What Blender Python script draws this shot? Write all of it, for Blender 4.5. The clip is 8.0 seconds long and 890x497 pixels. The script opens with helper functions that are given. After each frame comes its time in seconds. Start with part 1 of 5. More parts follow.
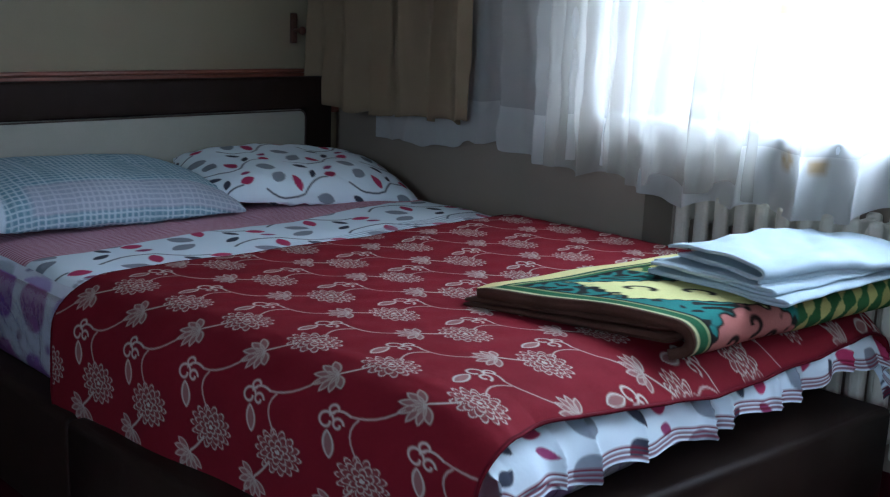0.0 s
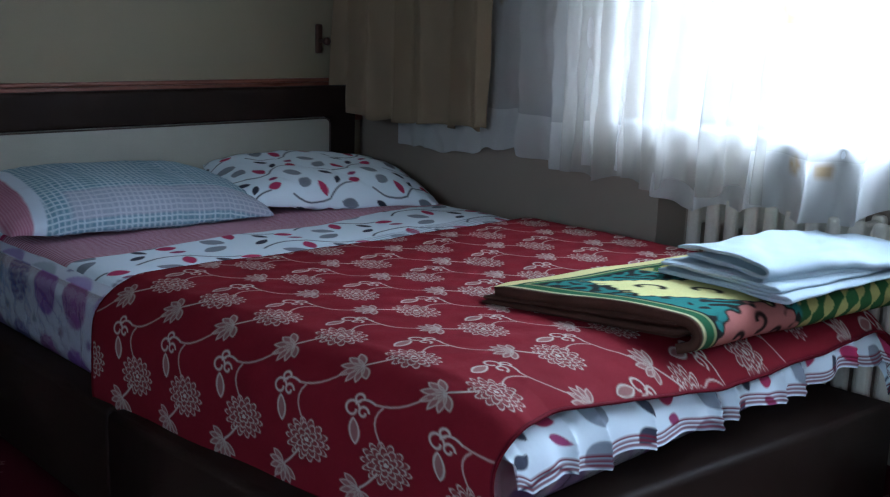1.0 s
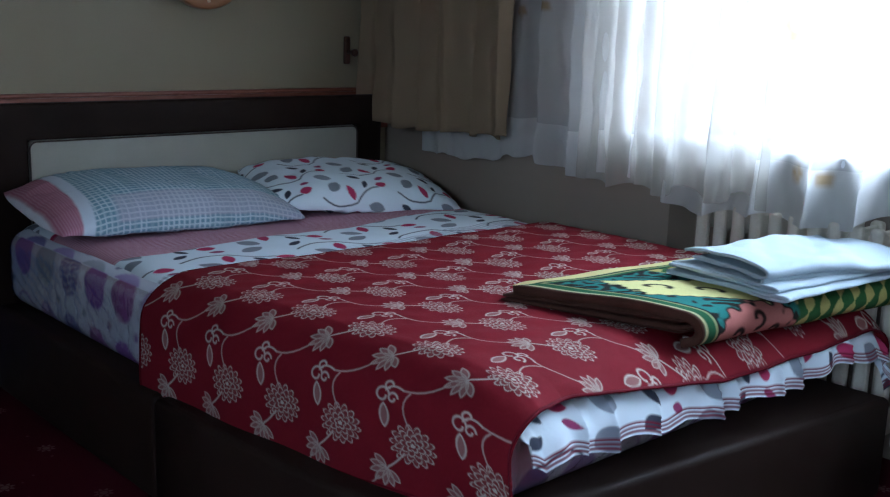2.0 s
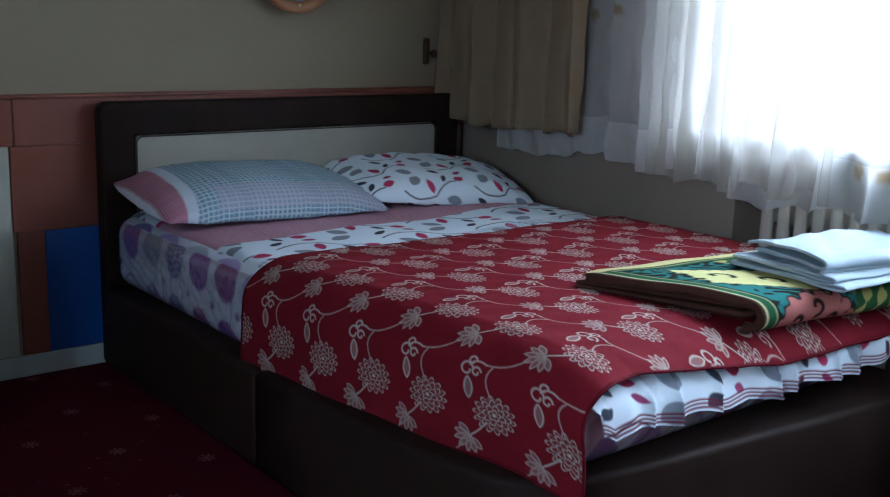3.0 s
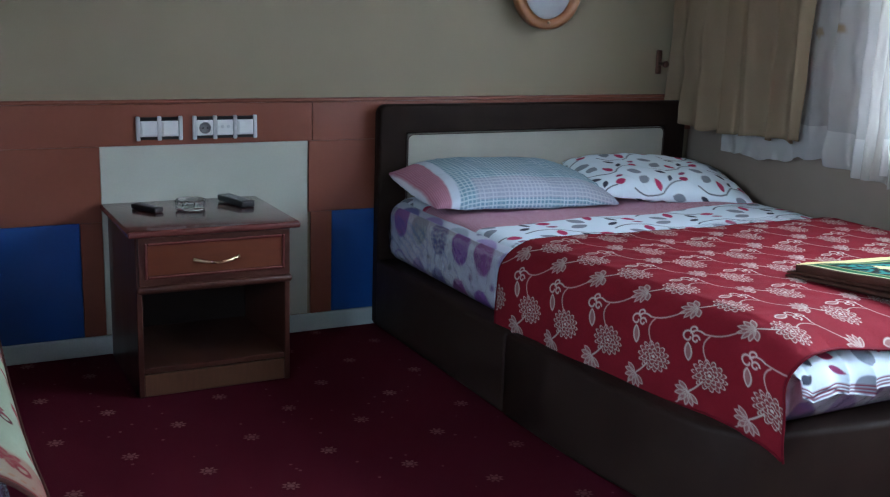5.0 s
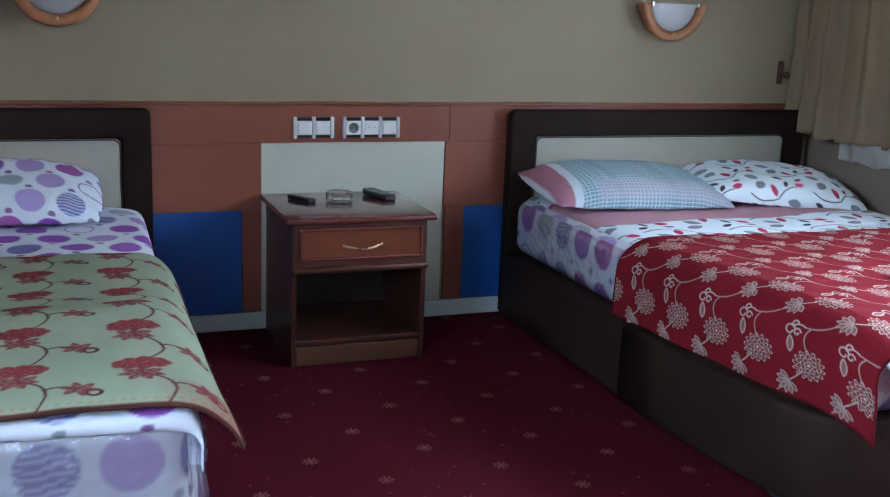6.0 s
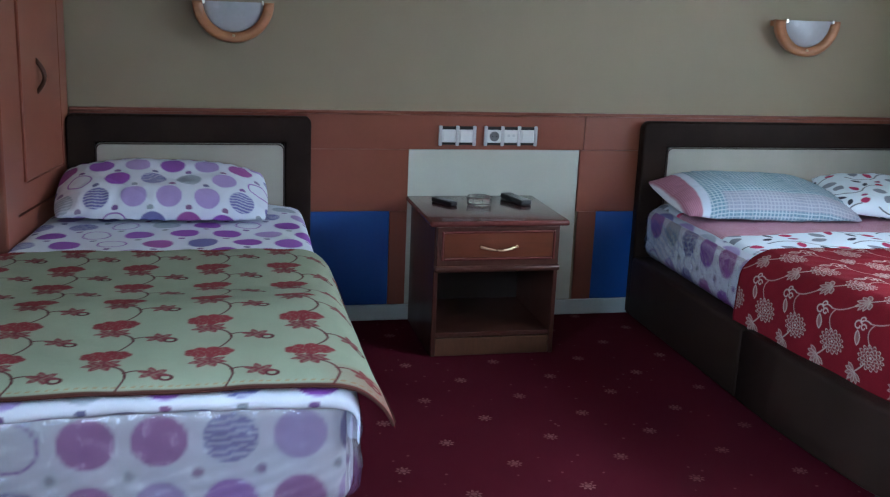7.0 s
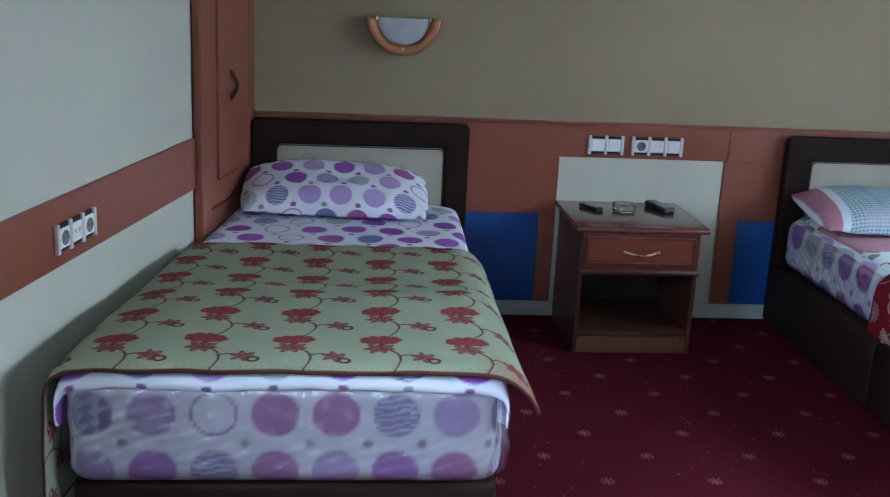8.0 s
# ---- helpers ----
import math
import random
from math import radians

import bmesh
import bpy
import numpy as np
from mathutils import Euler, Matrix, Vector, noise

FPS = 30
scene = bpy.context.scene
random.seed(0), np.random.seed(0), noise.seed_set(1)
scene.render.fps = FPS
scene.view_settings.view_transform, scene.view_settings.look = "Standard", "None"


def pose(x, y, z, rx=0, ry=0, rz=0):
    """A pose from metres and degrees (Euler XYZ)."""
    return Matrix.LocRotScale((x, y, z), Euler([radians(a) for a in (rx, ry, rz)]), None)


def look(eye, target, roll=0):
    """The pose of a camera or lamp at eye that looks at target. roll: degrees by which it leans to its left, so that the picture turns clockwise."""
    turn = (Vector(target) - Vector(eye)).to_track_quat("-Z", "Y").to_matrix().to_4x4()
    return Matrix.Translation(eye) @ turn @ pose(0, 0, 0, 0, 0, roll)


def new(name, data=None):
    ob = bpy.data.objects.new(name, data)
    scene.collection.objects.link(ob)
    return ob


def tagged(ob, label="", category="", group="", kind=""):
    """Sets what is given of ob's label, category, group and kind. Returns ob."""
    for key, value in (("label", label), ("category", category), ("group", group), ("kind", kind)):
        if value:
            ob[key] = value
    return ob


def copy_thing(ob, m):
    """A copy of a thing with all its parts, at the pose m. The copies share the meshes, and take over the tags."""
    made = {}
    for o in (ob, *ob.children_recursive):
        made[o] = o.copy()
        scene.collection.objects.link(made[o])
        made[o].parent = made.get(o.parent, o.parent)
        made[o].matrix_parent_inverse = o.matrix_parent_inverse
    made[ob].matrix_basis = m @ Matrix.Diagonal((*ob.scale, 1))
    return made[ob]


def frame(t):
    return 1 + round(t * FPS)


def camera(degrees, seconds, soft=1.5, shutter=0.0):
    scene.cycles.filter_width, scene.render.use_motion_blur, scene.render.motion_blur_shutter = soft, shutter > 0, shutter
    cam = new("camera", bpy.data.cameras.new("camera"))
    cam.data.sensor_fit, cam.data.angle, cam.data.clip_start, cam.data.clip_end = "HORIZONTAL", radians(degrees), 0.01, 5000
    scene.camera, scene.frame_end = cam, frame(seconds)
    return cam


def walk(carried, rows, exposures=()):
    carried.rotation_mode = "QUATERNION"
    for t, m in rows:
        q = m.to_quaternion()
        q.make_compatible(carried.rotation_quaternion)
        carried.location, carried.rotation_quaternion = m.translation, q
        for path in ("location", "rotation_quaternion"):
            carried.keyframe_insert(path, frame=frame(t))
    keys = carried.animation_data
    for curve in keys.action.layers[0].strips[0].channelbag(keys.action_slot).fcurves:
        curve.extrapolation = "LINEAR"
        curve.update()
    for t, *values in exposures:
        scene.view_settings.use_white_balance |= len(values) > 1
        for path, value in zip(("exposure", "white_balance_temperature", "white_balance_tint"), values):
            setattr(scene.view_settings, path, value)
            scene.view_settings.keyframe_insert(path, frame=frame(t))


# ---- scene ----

cam = camera(46.0, 8.0, soft=1.2)
ROWS = [
    (0.0, 0.117, -3.043, 1.123, -45.371, -12.649, 2.137),
    (0.5, 0.090, -3.085, 1.120, -44.55, -12.35, 1.65),
    (1.0, 0.041, -3.125, 1.134, -44.156, -12.303, 1.826),
    (2.5, -0.160, -3.307, 1.175, -41.719, -12.155, 1.893),
    (3.0, -0.243, -3.366, 1.187, -39.509, -12.433, 1.903),
    (3.5, -0.317, -3.447, 1.205, -36.642, -12.702, 1.933),
    (4.0, -0.425, -3.529, 1.238, -34.053, -13.130, 1.893),
    (4.5, -0.511, -3.625, 1.259, -30.989, -13.199, 1.848),
    (6.0, -0.767, -4.037, 1.323, -21.004, -13.395, 2.313),
    (6.5, -0.807, -4.176, 1.384, -17.490, -13.903, 2.394),
    (7.0, -0.862, -4.302, 1.436, -13.568, -14.214, 2.432),
    (7.5, -0.903, -4.440, 1.499, -9.650, -14.682, 2.541),
    (8.0, -0.944, -4.586, 1.564, -5.604, -15.224, 2.744),
]
EXPOSURES = [(0.0, -0.8, 5400, 11), (2.5, -0.72, 5400, 12), (4.5, -0.20, 5550, 12), (6.0, 0.48, 5580, 12), (8.0, 0.38, 5580, 11)]
walk(cam, [(t, pose(x, y, z, 90 + pitch, 0, yaw) @ pose(0, 0, 0, 0, 0, roll)) for t, x, y, z, yaw, pitch, roll in ROWS], EXPOSURES)

# ---- light ----
world = bpy.data.worlds.new("sky")
scene.world = world
world.use_nodes = True
wn = world.node_tree.nodes
sky = wn.new("ShaderNodeTexSky")
sky.sky_type, sky.sun_disc, sky.sun_elevation, sky.sun_rotation = "NISHITA", False, radians(48), radians(70)
world.node_tree.links.new(sky.outputs[0], wn["Background"].inputs[0])
wn["Background"].inputs[1].default_value = 0.15

WIN_Y0, WIN_Y1, WIN_Z0, WIN_Z1 = -3.9, -1.20, 0.86, 2.05   # window opening in the east wall
EAST = 2.60                                               # inner face of the east wall
lamp = bpy.data.lights.new("window_daylight", "AREA")
lamp.shape, lamp.size, lamp.size_y, lamp.energy, lamp.color = "RECTANGLE", WIN_Y1 - WIN_Y0 - 0.1, WIN_Z1 - WIN_Z0 - 0.1, 210.0, (0.80, 0.91, 1.0)
lamp.spread = radians(104)
lamp_ob = new("window_daylight", lamp)
lamp_ob.matrix_world = look((EAST + 0.72, (WIN_Y0 + WIN_Y1) / 2, 2.05), (EAST - 1.0, (WIN_Y0 + WIN_Y1) / 2, 0.45))

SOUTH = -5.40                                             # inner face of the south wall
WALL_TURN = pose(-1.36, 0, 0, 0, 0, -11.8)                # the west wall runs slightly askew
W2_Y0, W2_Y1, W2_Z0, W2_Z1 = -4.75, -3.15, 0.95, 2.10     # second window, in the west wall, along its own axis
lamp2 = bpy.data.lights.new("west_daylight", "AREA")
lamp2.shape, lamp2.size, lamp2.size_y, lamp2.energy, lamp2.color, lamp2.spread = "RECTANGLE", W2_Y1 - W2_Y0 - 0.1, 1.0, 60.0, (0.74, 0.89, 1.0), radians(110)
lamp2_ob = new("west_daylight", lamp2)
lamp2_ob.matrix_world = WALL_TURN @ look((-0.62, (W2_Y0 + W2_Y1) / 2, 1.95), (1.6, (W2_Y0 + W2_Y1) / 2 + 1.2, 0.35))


# weak fill from the unseen south end, added for highlights on the mattress film
lamp3 = bpy.data.lights.new("south_fill", "AREA")
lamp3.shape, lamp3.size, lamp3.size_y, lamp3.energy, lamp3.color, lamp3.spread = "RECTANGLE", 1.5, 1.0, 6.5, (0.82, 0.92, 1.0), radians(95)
lamp3_ob = new("south_fill", lamp3)
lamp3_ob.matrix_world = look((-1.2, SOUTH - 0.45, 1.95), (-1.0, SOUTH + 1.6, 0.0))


# ---- materials ----
def nodes_of(name):
    m = bpy.data.materials.new(name)
    m.use_nodes = True
    nt = m.node_tree
    return m, nt.nodes, nt.links, nt.nodes["Principled BSDF"]


def noise_node(n, l, scale, detail=4.0, stretch=(1, 1, 1), space="Object"):
    tc, mp, nz = n.new("ShaderNodeTexCoord"), n.new("ShaderNodeMapping"), n.new("ShaderNodeTexNoise")
    mp.inputs["Scale"].default_value = stretch
    nz.inputs["Scale"].default_value, nz.inputs["Detail"].default_value = scale, detail
    l.new(tc.outputs[space], mp.inputs[0])
    l.new(mp.outputs[0], nz.inputs["Vector"])
    return nz


def mix_rgb(n, l, fac, a, b, mode="MIX"):
    mx = n.new("ShaderNodeMix")
    mx.data_type, mx.blend_type = "RGBA", mode
    for sock, v in ((mx.inputs[0], fac), (mx.inputs[6], a), (mx.inputs[7], b)):
        if hasattr(v, "is_output"):
            l.new(v, sock)
        else:
            sock.default_value = v if isinstance(v, (int, float)) else (*v, 1.0)[:4]
    return mx.outputs[2]


def bump(n, l, height, strength, distance=0.002, normal=None):
    b = n.new("ShaderNodeBump")
    b.inputs["Strength"].default_value, b.inputs["Distance"].default_value = strength, distance
    l.new(height, b.inputs["Height"])
    if normal is not None:
        l.new(normal, b.inputs["Normal"])
    return b.outputs[0]


def surface(name, c1, c2, rough=0.5, scale=8.0, fine=120.0, stretch=(1, 1, 1), relief=0.15, metal=0.0, coat=0.0, spec=0.5, wear=0.25):
    """Two colours mixed by a broad noise, darkened a little by a fine one, with fine relief."""
    m, n, l, p = nodes_of(name)
    broad, small = noise_node(n, l, scale, 5.0, stretch), noise_node(n, l, fine, 3.0, stretch)
    ramp = n.new("ShaderNodeValToRGB")
    ramp.color_ramp.elements[0].position, ramp.color_ramp.elements[1].position = 0.3, 0.7
    l.new(broad.outputs[0], ramp.inputs[0])
    base = mix_rgb(n, l, ramp.outputs[0], c1, c2)
    base = mix_rgb(n, l, wear, base, small.outputs[0], "OVERLAY")
    l.new(base, p.inputs["Base Color"])
    mr = n.new("ShaderNodeMapRange")
    mr.inputs["To Min"].default_value, mr.inputs["To Max"].default_value = max(rough - 0.1, 0.02), min(rough + 0.12, 1.0)
    l.new(broad.outputs[0], mr.inputs["Value"])
    l.new(mr.outputs[0], p.inputs["Roughness"])
    p.inputs["Metallic"].default_value, p.inputs["Coat Weight"].default_value = metal, coat
    p.inputs["Specular IOR Level"].default_value = spec
    l.new(bump(n, l, small.outputs[0], relief), p.inputs["Normal"])
    return m


def printed(name, rough=0.85, weave=900.0, relief=0.25, sheen=0.3, coat=0.0, stain=0.25, spec=0.3):
    """Cloth whose print is stored on the mesh as the colour layer "Print"."""
    m, n, l, p = nodes_of(name)
    at = n.new("ShaderNodeAttribute")
    at.attribute_name = "Print"
    broad, small = noise_node(n, l, 9.0, 4.0), noise_node(n, l, weave, 2.0)
    base = mix_rgb(n, l, stain, at.outputs["Color"], broad.outputs[0], "OVERLAY")
    base = mix_rgb(n, l, 0.25, base, small.outputs[0], "OVERLAY")
    l.new(base, p.inputs["Base Color"])
    p.inputs["Roughness"].default_value, p.inputs["Specular IOR Level"].default_value = rough, spec
    p.inputs["Sheen Weight"].default_value, p.inputs["Coat Weight"].default_value = sheen, coat
    p.inputs["Coat Roughness"].default_value = 0.18
    wr = noise_node(n, l, 28.0, 3.0)
    nb = bump(n, l, wr.outputs[0], 0.35, 0.006)
    l.new(bump(n, l, small.outputs[0], relief, 0.001, nb), p.inputs["Normal"])
    return m


M_WALL = surface("wall_paint", (0.288, 0.240, 0.155), (0.315, 0.262, 0.170), 0.6, 2.0, 260.0, relief=0.06, wear=0.06)
M_WALL_EAST = surface("brown_wall_paint", (0.285, 0.225, 0.175), (0.315, 0.248, 0.192), 0.6, 2.0, 260.0, relief=0.06, wear=0.08)
M_CREAM = surface("cream_wall_paint", (0.49, 0.51, 0.435), (0.53, 0.55, 0.47), 0.5, 3.0, 240.0, relief=0.05, wear=0.06)
M_CEIL = surface("ceiling_paint", (0.50, 0.48, 0.45), (0.54, 0.52, 0.48), 0.8, 2.0, 200.0, relief=0.05, wear=0.05)
M_LAMINATE = surface("cherry_laminate", (0.215, 0.068, 0.040), (0.250, 0.082, 0.050), 0.32, 2.2, 60.0, (1, 1, 1), 0.01, coat=0.05, wear=0.05)
M_WALNUT = surface("walnut_veneer", (0.046, 0.014, 0.009), (0.066, 0.020, 0.012), 0.32, 6.0, 70.0, (1, 1, 0.15), 0.05, coat=0.2, wear=0.25)
M_WALNUT_H = surface("walnut_top", (0.105, 0.030, 0.026), (0.135, 0.040, 0.034), 0.20, 5.0, 70.0, (0.15, 1, 1), 0.03, coat=0.4, wear=0.2)
M_DRAWER = surface("red_cherry_veneer", (0.105, 0.027, 0.012), (0.145, 0.040, 0.018), 0.30, 5.0, 70.0, (0.15, 1, 1), 0.04, coat=0.2, wear=0.25)
M_OAKEDGE = surface("worn_wood_edge", (0.085, 0.036, 0.018), (0.115, 0.050, 0.025), 0.4, 9.0, 90.0, (1, 1, 0.2), 0.06)
M_BLUE = surface("blue_laminate", (0.016, 0.078, 0.300), (0.021, 0.092, 0.335), 0.35, 4.0, 90.0, relief=0.03, wear=0.1)
M_BASEBOARD = surface("pale_grey_paint", (0.46, 0.54, 0.52), (0.54, 0.61, 0.58), 0.45, 7.0, 150.0, relief=0.08, wear=0.15)
M_LEATHER = surface("dark_leatherette", (0.019, 0.0108, 0.0082), (0.026, 0.015, 0.0112), 0.5, 7.0, 380.0, relief=0.35, wear=0.2, spec=0.10)
M_IVORY = surface("ivory_leatherette", (0.40, 0.385, 0.32), (0.44, 0.425, 0.36), 0.45, 6.0, 380.0, relief=0.25, wear=0.08)
M_PIPING = surface("brown_piping", (0.05, 0.03, 0.025), (0.07, 0.04, 0.03), 0.5, 9.0, 200.0)
M_PLASTIC = surface("white_plastic", (0.78, 0.80, 0.80), (0.82, 0.83, 0.83), 0.35, 8.0, 90.0, relief=0.02, wear=0.04)
M_SILVER = surface("silver_plastic", (0.62, 0.64, 0.66), (0.68, 0.70, 0.72), 0.30, 8.0, 90.0, relief=0.02, metal=0.3, wear=0.05)
M_BLACK = surface("black_plastic", (0.012, 0.012, 0.013), (0.02, 0.02, 0.021), 0.4, 9.0, 120.0, relief=0.05)
M_GREYKEY = surface("grey_keys", (0.18, 0.18, 0.19), (0.24, 0.24, 0.25), 0.5, 9.0, 120.0)
M_BRASS = surface("aged_brass", (0.62, 0.48, 0.30), (0.70, 0.56, 0.38), 0.28, 14.0, 200.0, metal=1.0, relief=0.03, wear=0.1)
M_CHROME = surface("chrome", (0.80, 0.80, 0.80), (0.86, 0.86, 0.86), 0.14, 14.0, 200.0, metal=1.0, relief=0.02, wear=0.05)
M_BEECH = surface("orange_beech", (0.36, 0.150, 0.060), (0.43, 0.19, 0.080), 0.35, 7.0, 60.0, (0.3, 1, 1), 0.05, coat=0.2, wear=0.2)
M_BRONZE = surface("dark_bronze", (0.10, 0.05, 0.035), (0.14, 0.07, 0.05), 0.4, 9.0, 160.0, metal=0.6)
M_RADIATOR = surface("cream_enamel", (0.62, 0.57, 0.47), (0.68, 0.62, 0.52), 0.4, 6.0, 140.0, relief=0.06, wear=0.12)
M_FRAME = surface("white_window_frame", (0.74, 0.75, 0.76), (0.79, 0.80, 0.80), 0.4, 5.0, 140.0, relief=0.03, wear=0.05)
# near black: the shade inside the bedside cabinet is put into this colour
M_SHADED_BACK = surface("shade_dark_board", (0.016, 0.008, 0.005), (0.024, 0.012, 0.008), 0.5, 5.0, 80.0, (0.2, 1, 1))
M_RED = printed("red_flower_cloth", sheen=0.0, spec=0.08, stain=0.12)
M_GREEN = printed("sage_flower_cloth", sheen=0.0, spec=0.1, stain=0.12)
M_COTTON = printed("printed_cotton", stain=0.08, sheen=0.0, spec=0.15)
M_WRAPPED = printed("plastic_wrapped_print", rough=0.5, coat=0.25, stain=0.12, sheen=0.0, spec=0.5)
M_FLEECE = printed("printed_fleece", rough=0.95, weave=420.0, relief=0.7, sheen=0.0, spec=0.05)
M_TOWEL = surface("white_terry", (0.43, 0.51, 0.56), (0.50, 0.58, 0.63), 0.95, 12.0, 620.0, relief=0.9, wear=0.12, spec=0.1)
M_TOWELHEM = surface("grey_towel_hem", (0.42, 0.45, 0.48), (0.50, 0.53, 0.56), 0.9, 12.0, 500.0, relief=0.5)
M_BROWNFLEECE = surface("brown_fleece_edge", (0.070, 0.030, 0.020), (0.095, 0.042, 0.028), 0.95, 12.0, 420.0, relief=0.8, spec=0.1)

M_REDHEM = surface("dark_red_binding", (0.10, 0.004, 0.010), (0.13, 0.006, 0.014), 0.85, 14.0, 500.0, relief=0.5, spec=0.1)
M_BROWNHEM = surface("dark_brown_binding", (0.060, 0.022, 0.018), (0.085, 0.032, 0.024), 0.85, 14.0, 500.0, relief=0.5, spec=0.1)


def glass(name, tint=(1, 1, 1), rough=0.0):
    m, n, l, p = nodes_of(name)
    p.inputs["Base Color"].default_value = (*tint, 1)
    p.inputs["Transmission Weight"].default_value, p.inputs["Roughness"].default_value = 1.0, rough
    return m


M_GLASS = glass("clear_glass")
M_FROST = surface("frosted_white_glass", (0.44, 0.46, 0.49), (0.50, 0.52, 0.55), 0.25, 10.0, 60.0, relief=0.02, coat=0.3, wear=0.06)


def film_material():
    """Thin clear wrapping: it lets the print through and catches the light on its creases."""
    m, n, l, p = nodes_of("clear_plastic_film")
    out = n["Material Output"]
    tr, gl, fr, ms = n.new("ShaderNodeBsdfTransparent"), n.new("ShaderNodeBsdfGlossy"), n.new("ShaderNodeLayerWeight"), n.new("ShaderNodeMixShader")
    tr.inputs[0].default_value = (0.97, 0.975, 0.98, 1)
    gl.inputs["Roughness"].default_value = 0.13
    fr.inputs["Blend"].default_value = 0.35
    gain = n.new("ShaderNodeMapRange")
    gain.inputs["To Min"].default_value, gain.inputs["To Max"].default_value = 0.16, 0.65
    crumple = noise_node(n, l, 45.0, 3.0)
    nb = bump(n, l, crumple.outputs[0], 0.5, 0.004)
    l.new(nb, gl.inputs["Normal"])
    l.new(nb, fr.inputs["Normal"])
    l.new(fr.outputs["Facing"], gain.inputs["Value"])
    l.new(gain.outputs[0], ms.inputs[0])
    l.new(tr.outputs[0], ms.inputs[1])
    l.new(gl.outputs[0], ms.inputs[2])
    l.new(ms.outputs[0], out.inputs[0])
    return m


M_FILM = film_material()


def curtain_cloth(name, c1, c2, through_share, clear_share, col=False):
    m, n, l, p = nodes_of(name)
    out = n["Material Output"]
    small, broad = noise_node(n, l, 700.0, 2.0), noise_node(n, l, 5.0, 4.0)
    if col:
        at = n.new("ShaderNodeAttribute")
        at.attribute_name = "Print"
        base = mix_rgb(n, l, 0.12, at.outputs["Color"], broad.outputs[0], "OVERLAY")
    else:
        base = mix_rgb(n, l, broad.outputs[0], c1, c2)
    base = mix_rgb(n, l, 0.2, base, small.outputs[0], "OVERLAY")
    l.new(base, p.inputs["Base Color"])
    p.inputs["Roughness"].default_value, p.inputs["Specular IOR Level"].default_value = 0.9, 0.15
    tl, ms = n.new("ShaderNodeBsdfTranslucent"), n.new("ShaderNodeMixShader")
    l.new(base, tl.inputs[0])
    ms.inputs[0].default_value = through_share
    l.new(p.outputs[0], ms.inputs[1])
    l.new(tl.outputs[0], ms.inputs[2])
    last = ms.outputs[0]
    if clear_share > 0:
        tr, m2 = n.new("ShaderNodeBsdfTransparent"), n.new("ShaderNodeMixShader")
        m2.inputs[0].default_value = clear_share
        l.new(last, m2.inputs[1])
        l.new(tr.outputs[0], m2.inputs[2])
        last = m2.outputs[0]
    l.new(last, out.inputs[0])
    return m


M_DRAPE = curtain_cloth("beige_curtain_cloth", (0.285, 0.207, 0.128), (0.32, 0.237, 0.148), 0.10, 0.0)
M_SHEER = curtain_cloth("white_sheer_cloth", (0.8, 0.8, 0.8), (0.8, 0.8, 0.8), 0.50, 0.32, True)
M_SHEERHEM = curtain_cloth("white_sheer_hem", (0.8, 0.8, 0.8), (0.8, 0.8, 0.8), 0.5, 0.04, True)


